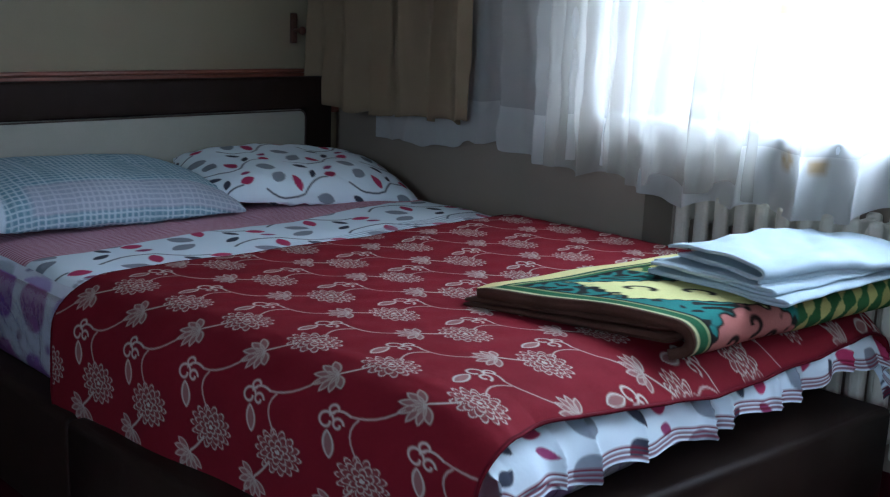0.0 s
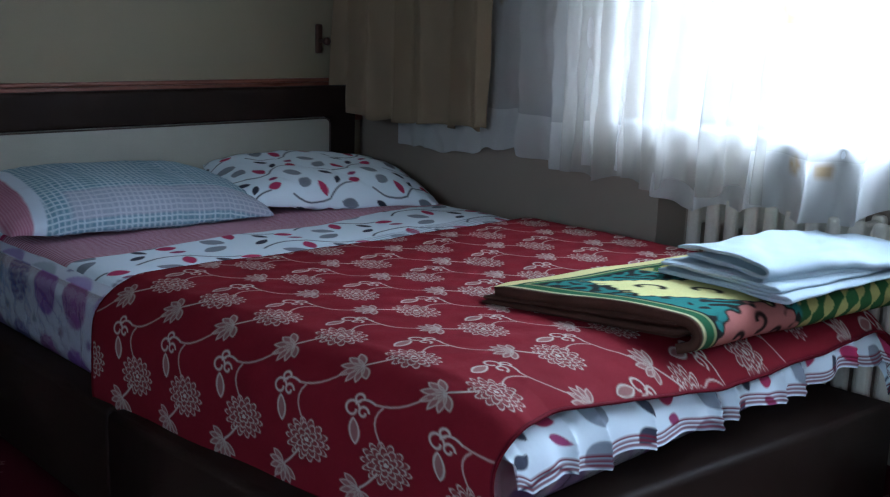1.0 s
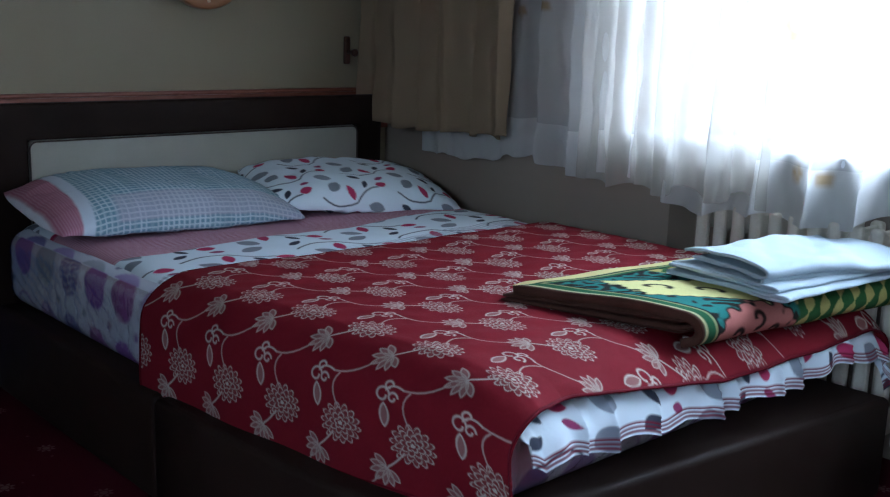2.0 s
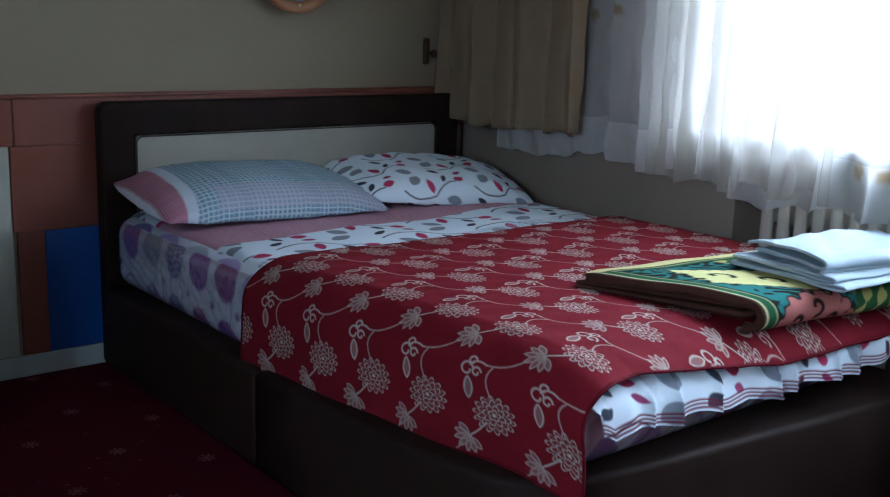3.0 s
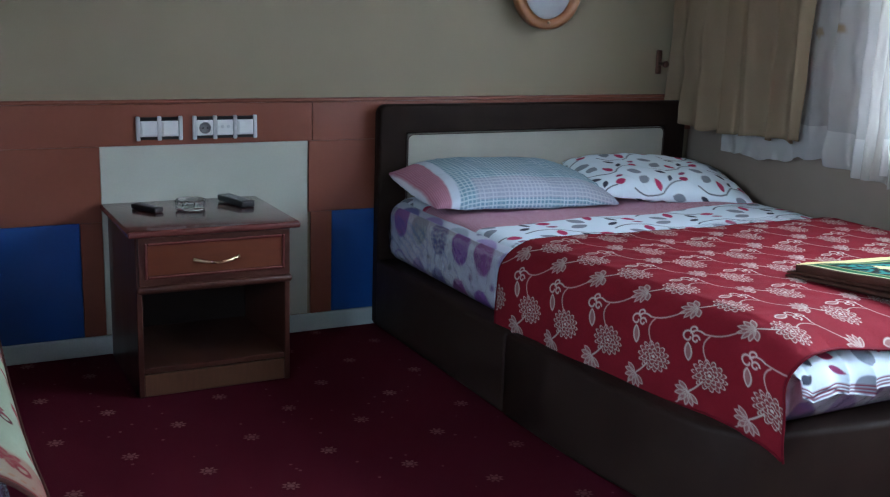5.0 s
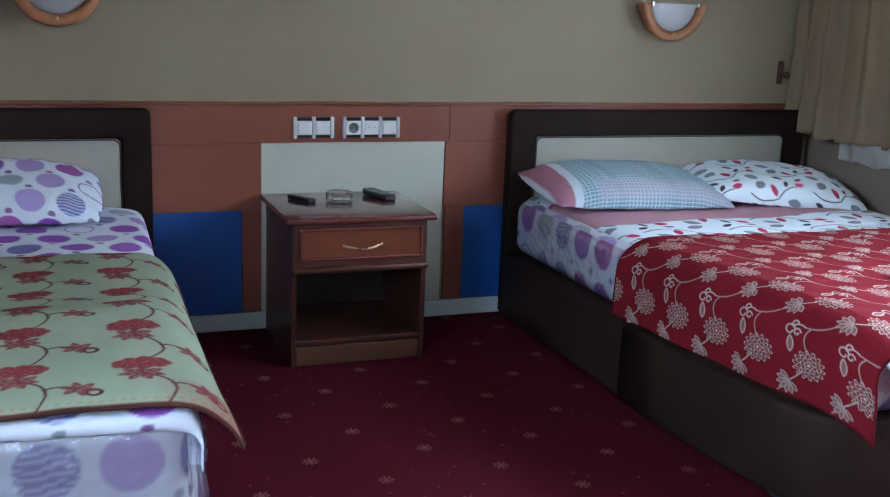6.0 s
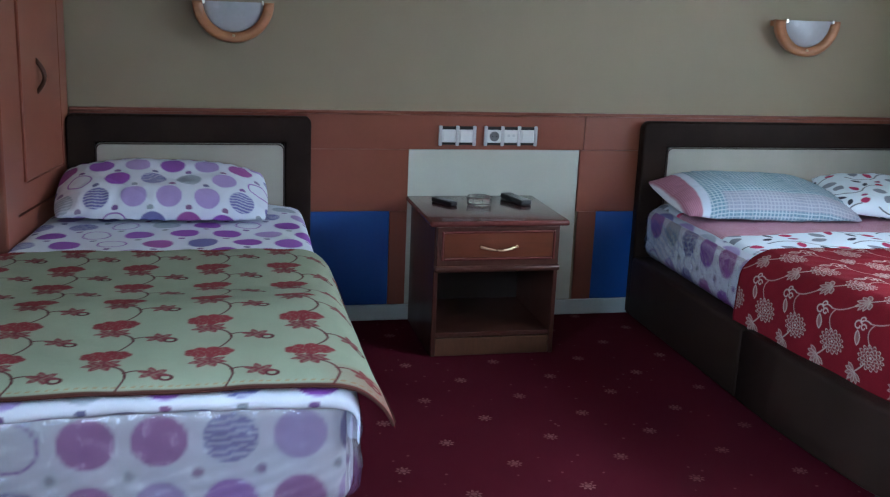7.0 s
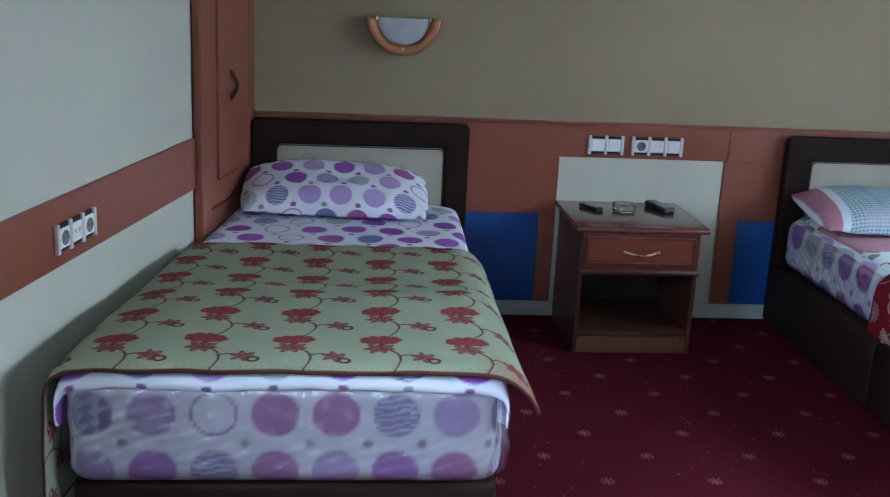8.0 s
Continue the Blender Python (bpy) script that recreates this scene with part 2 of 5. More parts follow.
def carpet_material():
    """Maroon pile with a lattice of pale snowflakes and scattered specks."""
    m, n, l, p = nodes_of("maroon_carpet")
    tc = n.new("ShaderNodeTexCoord")
    mp = n.new("ShaderNodeMapping")
    mp.inputs["Rotation"].default_value[2] = radians(45)
    mp.inputs["Scale"].default_value = (1 / 0.249, 1 / 0.249, 1)
    mp.inputs["Location"].default_value = (0.16, 0.40, 0.0)
    l.new(tc.outputs["Object"], mp.inputs[0])

    def math_node(op, a, b=0.0, c=0.0):
        q = n.new("ShaderNodeMath")
        q.operation = op
        for k, v in enumerate((a, b, c)):
            if hasattr(v, "is_output"):
                l.new(v, q.inputs[k])
            else:
                q.inputs[k].default_value = v
        return q.outputs[0]

    sx = n.new("ShaderNodeSeparateXYZ")
    l.new(mp.outputs[0], sx.inputs[0])
    fx = math_node("SUBTRACT", math_node("FRACT", sx.outputs[0]), 0.5)
    fy = math_node("SUBTRACT", math_node("FRACT", sx.outputs[1]), 0.5)
    r = math_node("SQRT", math_node("ADD", math_node("MULTIPLY", fx, fx), math_node("MULTIPLY", fy, fy)))
    th = math_node("ARCTAN2", fy, fx)
    ray_ = math_node("COSINE", math_node("MULTIPLY", th, 8.0))
    edge = math_node("ADD", 0.088, math_node("MULTIPLY", ray_, 0.022))
    body = math_node("SMOOTH_MIN", math_node("MULTIPLY", math_node("SUBTRACT", edge, r), 60.0), 1.0, 0.1)
    body = math_node("MAXIMUM", body, 0.0)
    hole = math_node("MULTIPLY", math_node("ABSOLUTE", math_node("SUBTRACT", r, 0.048)), 70.0)
    hole = math_node("MINIMUM", hole, 1.0)
    flake = math_node("MULTIPLY", body, hole)
    vor = n.new("ShaderNodeTexVoronoi")
    vor.inputs["Scale"].default_value = 17.0
    l.new(tc.outputs["Object"], vor.inputs["Vector"])
    speck = math_node("LESS_THAN", vor.outputs["Distance"], 0.085)
    wear_n = noise_node(n, l, 16.0, 3.0)
    mask = math_node("MAXIMUM", math_node("MULTIPLY", flake, math_node("MULTIPLY", wear_n.outputs[0], 1.15)), math_node("MULTIPLY", speck, 0.40))
    pile, broad = noise_node(n, l, 520.0, 2.0), noise_node(n, l, 3.0, 4.0)
    base = mix_rgb(n, l, broad.outputs[0], (0.062, 0.0062, 0.0125), (0.086, 0.0095, 0.018))
    base = mix_rgb(n, l, 0.5, base, pile.outputs[0], "OVERLAY")
    base = mix_rgb(n, l, mask, base, (0.26, 0.14, 0.12))
    l.new(base, p.inputs["Base Color"])
    p.inputs["Roughness"].default_value, p.inputs["Specular IOR Level"].default_value, p.inputs["Sheen Weight"].default_value = 0.95, 0.03, 0.0
    l.new(bump(n, l, pile.outputs[0], 0.7, 0.004), p.inputs["Normal"])
    return m


M_CARPET = carpet_material()


# ---- mesh helpers ----
def link_mesh(name, me, material, parent=None, label="", smooth=True):
    if material is not None:
        me.materials.append(material)
    ob = new(name, me)
    if smooth:
        me.polygons.foreach_set("use_smooth", [True] * len(me.polygons))
    if parent is not None:
        ob.parent = parent
        up, m = parent, Matrix.Identity(4)
        chain = []
        while up is not None:
            chain.append(up)
            up = up.parent
        for o in reversed(chain):
            m = m @ o.matrix_parent_inverse @ o.matrix_basis
        ob.matrix_parent_inverse = m.inverted()
    if label:
        ob["label"] = label
    return ob


def part(name, bm, material, parent=None, label="", smooth=False):
    me = bpy.data.meshes.new(name)
    bm.normal_update()
    bm.to_mesh(me)
    bm.free()
    return link_mesh(name, me, material, parent, label, smooth)


def thing(name, at, label, category, group="", kind=""):
    ob = new(name)
    ob.location = at
    ob.empty_display_size = 0.05
    return tagged(ob, label, category, group, kind)


def box(x0, x1, y0, y1, z0, z1, bev=0.0, seg=2, bm=None, turn=None):
    bm = bm or bmesh.new()
    made = bmesh.ops.create_cube(bm, size=1.0)["verts"]
    for v in made:
        v.co = Vector(((x0 + x1) / 2 + v.co.x * (x1 - x0), (y0 + y1) / 2 + v.co.y * (y1 - y0), (z0 + z1) / 2 + v.co.z * (z1 - z0)))
    if bev > 0:
        edges = list({e for v in made for e in v.link_edges})
        bmesh.ops.bevel(bm, geom=edges, offset=bev, segments=seg, affect="EDGES", profile=0.5)
    return bm


def shifted(bm, m):
    bmesh.ops.transform(bm, matrix=m, verts=bm.verts)
    return bm


def tube(points, r, seg=10, closed=False, bm=None):
    bm = bm or bmesh.new()
    pts = [Vector(q) for q in points]
    rings, n = [], len(pts)
    for i, q in enumerate(pts):
        a, b = (pts[(i - 1) % n], pts[(i + 1) % n]) if closed else (pts[max(i - 1, 0)], pts[min(i + 1, n - 1)])
        tan = (b - a).normalized()
        side = tan.cross(Vector((0.13, 0.21, 1.0))).normalized()
        up = side.cross(tan)
        rad = r[i] if isinstance(r, (list, tuple)) else r
        rings.append([bm.verts.new(q + rad * (math.cos(k / seg * math.tau) * side + math.sin(k / seg * math.tau) * up)) for k in range(seg)])
    pairs = list(zip(rings, rings[1:] + rings[:1])) if closed else list(zip(rings, rings[1:]))
    for a, b in pairs:
        for k in range(seg):
            bm.faces.new((a[k], a[(k + 1) % seg], b[(k + 1) % seg], b[k]))
    if not closed:
        bm.faces.new(rings[0][::-1])
        bm.faces.new(rings[-1])
    return bm


def lathe(profile, at, seg=32, bm=None):
    bm = bm or bmesh.new()
    rings = [[bm.verts.new((at[0] + r * math.cos(k / seg * math.tau), at[1] + r * math.sin(k / seg * math.tau), at[2] + z)) for k in range(seg)] for r, z in profile]
    for a, b in zip(rings, rings[1:]):
        for k in range(seg):
            bm.faces.new((a[k], a[(k + 1) % seg], b[(k + 1) % seg], b[k]))
    bm.faces.new(rings[0][::-1])
    bm.faces.new(rings[-1])
    return bm


def sheet_mesh(name, P, colours=None, material=None, parent=None, label="", thick=0.0, closed_v=False):
    """A mesh over a grid of places P[i, j], with its print, and a thickness."""
    nu, nv = P.shape[:2]
    me = bpy.data.meshes.new(name)
    idx = np.arange(nu * nv).reshape(nu, nv)
    if closed_v:
        nxt = np.roll(idx, -1, axis=1)
        q = np.stack([idx[:-1], nxt[:-1], nxt[1:], idx[1:]], -1).reshape(-1, 4)
    else:
        q = np.stack([idx[:-1, :-1], idx[:-1, 1:], idx[1:, 1:], idx[1:, :-1]], -1).reshape(-1, 4)
    me.from_pydata(P.reshape(-1, 3).tolist(), [], q.tolist())
    if colours is not None:
        layer = me.attributes.new("Print", "FLOAT_COLOR", "POINT")
        layer.data.foreach_set("color", np.concatenate([colours.reshape(-1, 3), np.ones((nu * nv, 1))], 1).astype(np.float32).ravel())
    ob = link_mesh(name, me, material, parent, label)
    if thick:
        mod = ob.modifiers.new("thickness", "SOLIDIFY")
        mod.thickness, mod.offset = thick, -1.0
    return ob


def wave(x, y, seed, scale):
    """Smooth irregular waves, about -1 to 1."""
    rs = np.random.RandomState(seed)
    out = np.zeros_like(x, dtype=float)
    for k in range(7):
        a, f, ph = rs.uniform(0, math.pi), scale * rs.uniform(0.5, 1.9), rs.uniform(0, 6.28)
        out += np.sin((x * math.cos(a) + y * math.sin(a)) * f * math.tau + ph) / (1 + 0.5 * k)
    return out / 2.4


# ---- prints: masks drawn on cloth coordinates in metres ----
def soft(dist, w=0.0015):
    return np.clip(0.5 - dist / (2 * w), 0, 1)


def disc(u, v, cu, cv, r, w=0.002):
    return soft(np.hypot(u - cu, v - cv) - r, w)


def leaf(u, v, cu, cv, length, width, ang, w=0.0015):
    du, dv = u - cu, v - cv
    a = du * math.cos(ang) + dv * math.sin(ang)
    b = -du * math.sin(ang) + dv * math.cos(ang)
    half = width / 2 * np.clip(1 - (2 * a / length) ** 2, 0, 1) ** 0.8
    return soft(np.maximum(np.abs(b) - half, np.abs(a) - length / 2), w)


def stroke(u, v, pts, r, w=0.0012):
    best = np.full(u.shape, 9.0)
    for (x0, y0), (x1, y1) in zip(pts, pts[1:]):
        dx, dy = x1 - x0, y1 - y0
        k = np.clip(((u - x0) * dx + (v - y0) * dy) / (dx * dx + dy * dy + 1e-12), 0, 1)
        best = np.minimum(best, np.hypot(u - x0 - k * dx, v - y0 - k * dy))
    return soft(best - r, w)


def bend(p0, p1, p2, n=7):
    return [tuple((1 - t) ** 2 * np.array(p0) + 2 * t * (1 - t) * np.array(p1) + t * t * np.array(p2)) for t in np.linspace(0, 1, n)]


def blossom(u, v, cu, cv, rx, ry, petals=12):
    """A many-petalled bloom in three rings: pale outlines round dimmer petals, dark gaps and a small heart."""
    du, dv = (u - cu) / rx, (v - cv) / ry
    r, th = np.hypot(du, dv), np.arctan2(dv, du)
    out = np.zeros(u.shape)
    for reach, n, turn in ((1.0, petals, 0.0), (0.80, 11, 0.25), (0.56, 8, 0.1), (0.32, 5, 0.3)):
        lobe = np.abs(np.cos(n * (th + turn) / 2))
        edge = reach * (0.66 + 0.34 * lobe ** 0.8)
        body = np.clip((edge - r) / 0.05 + 0.5, 0, 1)
        rim = np.clip(1.15 - np.abs(r - edge + 0.035) / 0.050, 0, 1)
        gap = np.clip(1.0 - 5.0 * lobe, 0, 1) * np.clip((r - 0.55 * reach) / 0.1, 0, 1)
        tone = np.clip(0.13 + 0.80 * rim - 0.30 * gap - 0.22 * np.clip(1 - np.abs(r - edge + 0.17) / 0.08, 0, 1), 0.06, 1)
        out = out * (1 - body) + tone * body
    return np.where(r < 0.10, 0.95, out)


def over_lattice(u, v, v1, v2, draw, reach=2):
    """The greatest of draw(du, dv) over the lattice points near each place."""
    det = v1[0] * v2[1] - v1[1] * v2[0]
    a = np.floor((u * v2[1] - v * v2[0]) / det + 0.5)
    b = np.floor((v * v1[0] - u * v1[1]) / det + 0.5)
    out = 0
    for i in range(-reach, reach + 1):
        for j in range(-reach, reach + 1):
            out = np.maximum(out, draw(u - (a + i) * v1[0] - (b + j) * v2[0], v - (a + i) * v1[1] - (b + j) * v2[1]))
    return out


def blend(base, mask, colour):
    return base * (1 - mask[..., None]) + np.array(colour) * mask[..., None]


# ---- structure ----
fl = bmesh.new()
fl.faces.new([fl.verts.new(c) for c in ((-1.90, 0.1, 0), (-2.66, -5.5, 0), (EAST + 0.2, -5.5, 0), (EAST + 0.2, 0.1, 0))])
tagged(part("floor", fl, M_CARPET), "maroon carpet with pale snowflake motifs and specks", "carpet", kind="structure")

tagged(part("wall_north", box(-1.75, EAST + 0.25, 0.0, 0.15, 0, 2.5), M_WALL), "beige painted bedroom wall above wood panelling", "wall", kind="structure")
ew = bmesh.new()
for b in ((WIN_Y1, 0.0, 0, 2.5, EAST), (WIN_Y0, WIN_Y1, WIN_Z1, 2.5, EAST), (-1.38, WIN_Y1, 0, WIN_Z0 - 0.04, EAST), (WIN_Y0, -1.38, 0, WIN_Z0 - 0.04, EAST + 0.15), (-5.4, WIN_Y0, 0, 2.5, EAST)):
    box(b[4], EAST + 0.25, b[0], b[1], b[2], b[3], bm=ew)
tagged(part("wall_east", ew, M_WALL_EAST), "brownish wall with a window above a radiator niche", "wall", kind="structure")
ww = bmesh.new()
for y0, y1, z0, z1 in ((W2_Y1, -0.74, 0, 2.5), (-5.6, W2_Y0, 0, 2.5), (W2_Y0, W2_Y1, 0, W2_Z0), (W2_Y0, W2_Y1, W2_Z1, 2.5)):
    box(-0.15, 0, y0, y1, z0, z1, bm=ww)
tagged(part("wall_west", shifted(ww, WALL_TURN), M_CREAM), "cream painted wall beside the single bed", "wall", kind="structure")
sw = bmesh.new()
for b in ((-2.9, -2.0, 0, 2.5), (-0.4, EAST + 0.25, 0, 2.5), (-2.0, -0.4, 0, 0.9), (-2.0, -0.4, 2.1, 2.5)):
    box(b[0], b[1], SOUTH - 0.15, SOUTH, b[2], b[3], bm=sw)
tagged(part("wall_south", sw, M_WALL), "beige painted wall with an added window opening", "wall", kind="structure")
tagged(part("ceiling", box(-2.9, EAST + 0.25, -5.55, 0.15, 2.5, 2.6), M_CEIL), "plain white painted ceiling", "ceiling", kind="structure")

sill = box(EAST - 0.06, EAST + 0.25, WIN_Y0, WIN_Y1, WIN_Z0 - 0.038, WIN_Z0, 0.006)
tagged(part("window_sill", sill, M_FRAME), "white window sill above the radiator", "window sill", kind="structure")
win = thing("window_1", (EAST + 0.17, (WIN_Y0 + WIN_Y1) / 2, WIN_Z0), "white framed window bright with daylight", "window", kind="structure")
wf = bmesh.new()
x0, x1 = EAST + 0.14, EAST + 0.20
for y0, y1, z0, z1 in ((WIN_Y0, WIN_Y0 + 0.06, WIN_Z0, WIN_Z1), (WIN_Y1 - 0.06, WIN_Y1, WIN_Z0, WIN_Z1), (-2.48, -2.42, WIN_Z0, WIN_Z1),
                       (WIN_Y0 + 0.06, -2.48, WIN_Z0, WIN_Z0 + 0.06), (-2.42, WIN_Y1 - 0.06, WIN_Z0, WIN_Z0 + 0.06),
                       (WIN_Y0 + 0.06, -2.48, WIN_Z1 - 0.06, WIN_Z1), (-2.42, WIN_Y1 - 0.06, WIN_Z1 - 0.06, WIN_Z1)):
    box(x0, x1, y0, y1, z0, z1, 0.004, 1, wf)
part("window_frame", wf, M_FRAME, win)
for y0, y1 in ((WIN_Y0 + 0.06, -2.48), (-2.42, WIN_Y1 - 0.06)):
    pane = part("pane", box(EAST + 0.167, EAST + 0.173, y0, y1, WIN_Z0 + 0.06, WIN_Z1 - 0.06), M_GLASS, win)
    pane.visible_shadow = False

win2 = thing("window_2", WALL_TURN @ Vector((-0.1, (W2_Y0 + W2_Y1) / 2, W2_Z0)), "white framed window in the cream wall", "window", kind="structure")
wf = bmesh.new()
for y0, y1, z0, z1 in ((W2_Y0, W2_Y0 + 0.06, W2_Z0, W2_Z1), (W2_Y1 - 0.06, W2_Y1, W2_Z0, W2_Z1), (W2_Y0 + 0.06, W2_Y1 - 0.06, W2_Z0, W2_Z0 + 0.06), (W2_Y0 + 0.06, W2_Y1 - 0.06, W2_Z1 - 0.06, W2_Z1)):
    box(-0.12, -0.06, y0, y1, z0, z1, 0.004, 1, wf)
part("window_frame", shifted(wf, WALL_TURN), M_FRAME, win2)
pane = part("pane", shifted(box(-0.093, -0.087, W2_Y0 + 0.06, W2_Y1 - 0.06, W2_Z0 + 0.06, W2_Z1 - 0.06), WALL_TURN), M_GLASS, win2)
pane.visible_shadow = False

# assumed window out of view, added to give the south fill an opening
win3 = thing("added_window_3", (-1.2, SOUTH - 0.1, 0.9), "unseen white framed window added in the beige end wall", "window", kind="structure")
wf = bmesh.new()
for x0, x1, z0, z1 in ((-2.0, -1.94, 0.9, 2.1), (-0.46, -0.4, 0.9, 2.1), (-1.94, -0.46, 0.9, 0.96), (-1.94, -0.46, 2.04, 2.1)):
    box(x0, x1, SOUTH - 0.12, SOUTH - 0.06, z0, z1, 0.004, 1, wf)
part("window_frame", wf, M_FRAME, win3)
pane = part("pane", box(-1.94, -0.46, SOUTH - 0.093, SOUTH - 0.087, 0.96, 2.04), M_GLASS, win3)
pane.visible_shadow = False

# panelling of the north wall
pan = thing("wall_panelling", (0.4, -0.01, 0.07), "cherry laminate wall panelling with blue inset boards", "wall panelling", kind="structure")
RAIL0, RAIL1 = 0.752, 0.897
part("rail_board", box(-1.35, 0.775, -0.012, 0, RAIL0, RAIL1, 0.0006, 1), M_LAMINATE, pan)
part("rail_board", box(0.777, EAST, -0.013, 0, RAIL0, RAIL1, 0.0006, 1), M_LAMINATE, pan)
part("rail_moulding", box(-1.35, EAST, -0.024, 0, RAIL1 + 0.001, 0.913, 0.006, 3), M_LAMINATE, pan, "rounded cherry top moulding")
part("upright_board", box(-0.50, -0.001, -0.012, 0, 0.487, RAIL0 - 0.001, 0.0006, 1), M_LAMINATE, pan)
part("upright_board", box(-0.075, -0.001, -0.012, 0, 0.072, 0.486, 0.0006, 1), M_LAMINATE, pan)
part("upright_board", box(0.762, 1.10, -0.012, 0, 0.478, RAIL0 - 0.001, 0.0006, 1), M_LAMINATE, pan)
part("upright_board", box(0.772, 0.857, -0.012, 0, 0.072, 0.477, 0.0006, 1), M_LAMINATE, pan)
part("blue_board", box(-0.50, -0.076, -0.010, 0, 0.072, 0.486, 0.002, 1), M_BLUE, pan, "deep blue inset board")
part("blue_board", box(0.858, 1.10, -0.010, 0, 0.072, 0.477, 0.002, 1), M_BLUE, pan, "deep blue inset board")
part("pale_board", box(0.0, 0.761, -0.006, 0, 0.072, RAIL0 - 0.001, 0.002, 1), M_CREAM, pan, "pale cream board behind the bedside cabinet")
tagged(part("baseboard", box(-1.35, EAST, -0.014, 0, 0.0, 0.070, 0.004, 2), M_BASEBOARD), "pale grey painted baseboard", "baseboard", kind="structure")
trim = part("trim", shifted(box(0, 0.014, -4.6, -0.742, 0.718, 0.908, 0.003, 1), WALL_TURN), M_LAMINATE)
tagged(trim, "cherry laminate band along the cream wall", "wall trim", kind="structure")

# built-in wardrobe in the corner
wd = thing("wardrobe", (-1.44, -0.36, 0), "built-in cherry wood wardrobe with panelled doors", "wardrobe")
part("body", shifted(box(-0.5, -0.002, -0.735, -0.012, 0.0, 2.47), WALL_TURN), M_LAMINATE, wd)
part("stile", shifted(box(0.0, 0.035, -0.735, -0.625, 0.0, 2.47, 0.006, 2), WALL_TURN), M_LAMINATE, wd)
for z0, z1, hz in ((0.08, 0.60, None), (0.606, 2.44, 1.06)):
    dr = part("door", shifted(box(0.0, 0.018, -0.615, -0.03, z0, z1, 0.004, 2), WALL_TURN), M_LAMINATE, wd)
    part("door_panel", shifted(box(0.016, 0.026, -0.52, -0.13, z0 + 0.10, z1 - 0.10, 0.009, 2), WALL_TURN), M_LAMINATE, dr)
    if hz:
        pts = [(0.018 + 0.034 * math.sin(k / 10 * math.pi), -0.365, hz - 0.062 + 0.124 * k / 10) for k in range(11)]
        part("handle", shifted(tube(pts, 0.008), WALL_TURN), M_BRONZE, dr, "dark bronze bow handle", True)

# ---- sockets and switches ----
def socket_plate(modules, at, turn=0.0, label="", group="wall plates"):
    """A plate of square modules between silver bars, with black gaps above and below; its left edge at x 0."""
    ob = thing("socket_plate", (0, 0, 0), label, "wall socket", group)
    n = len(modules)
    pitch, h = 0.074, 0.085
    wide = n * pitch + 0.014
    part("back_plate", box(0.002, wide - 0.002, -0.006, 0, 0.003, h - 0.003, 0.002, 1), M_BLACK, ob)
    for k in range(n + 1):
        part("side_bar", box(k * pitch, k * pitch + 0.014, -0.013, 0, 0, h, 0.003, 2), M_SILVER, ob)
    for k, what in enumerate(modules):
        x = k * pitch + 0.0145
        mod = part("module", box(x, x + 0.059, -0.011, 0, 0.014, h - 0.016, 0.003, 2), M_PLASTIC, ob)
        cx, cz = x + 0.0295, h / 2 - 0.001
        if what == "socket":
            ring = lathe([(0.021, 0.0), (0.021, 0.0015), (0.0185, 0.0015), (0.0175, -0.001)], (0, 0, 0), 24)
            part("socket_well", shifted(ring, pose(cx, -0.0112, cz, 90)), M_GREYKEY, mod, smooth=True)
            for s in (-1, 1):
                part("hole", shifted(lathe([(0.0028, 0.0), (0.0028, 0.001)], (0, 0, 0), 10), pose(cx + s * 0.0085, -0.0135, cz, 90)), M_BLACK, mod)
        elif what == "antenna":
            for s in (-1, 1):
                part("jack", shifted(lathe([(0.006, 0.0), (0.006, 0.003), (0.0035, 0.003)], (0, 0, 0), 14), pose(cx + s * 0.011, -0.0112, cz + 0.004, 90)), M_SILVER, mod)
        else:
            part("rocker", box(x + 0.004, x + 0.055, -0.0145, -0.0105, 0.018, h - 0.020, 0.002, 1), M_PLASTIC, mod)
    ob.matrix_basis = at
    return ob


socket_plate(["switch", "switch"], pose(0.124, -0.0125, 0.769), label="white double switch plate on the cherry rail")
socket_plate(["socket", "antenna", "switch"], pose(0.322, -0.0125, 0.769), label="white triple socket plate on the cherry rail")
socket_plate(["socket", "antenna", "socket"], WALL_TURN @ pose(0.0145, -1.835, 0.757, 0, 0, 90), label="white triple socket plate on the wall band")


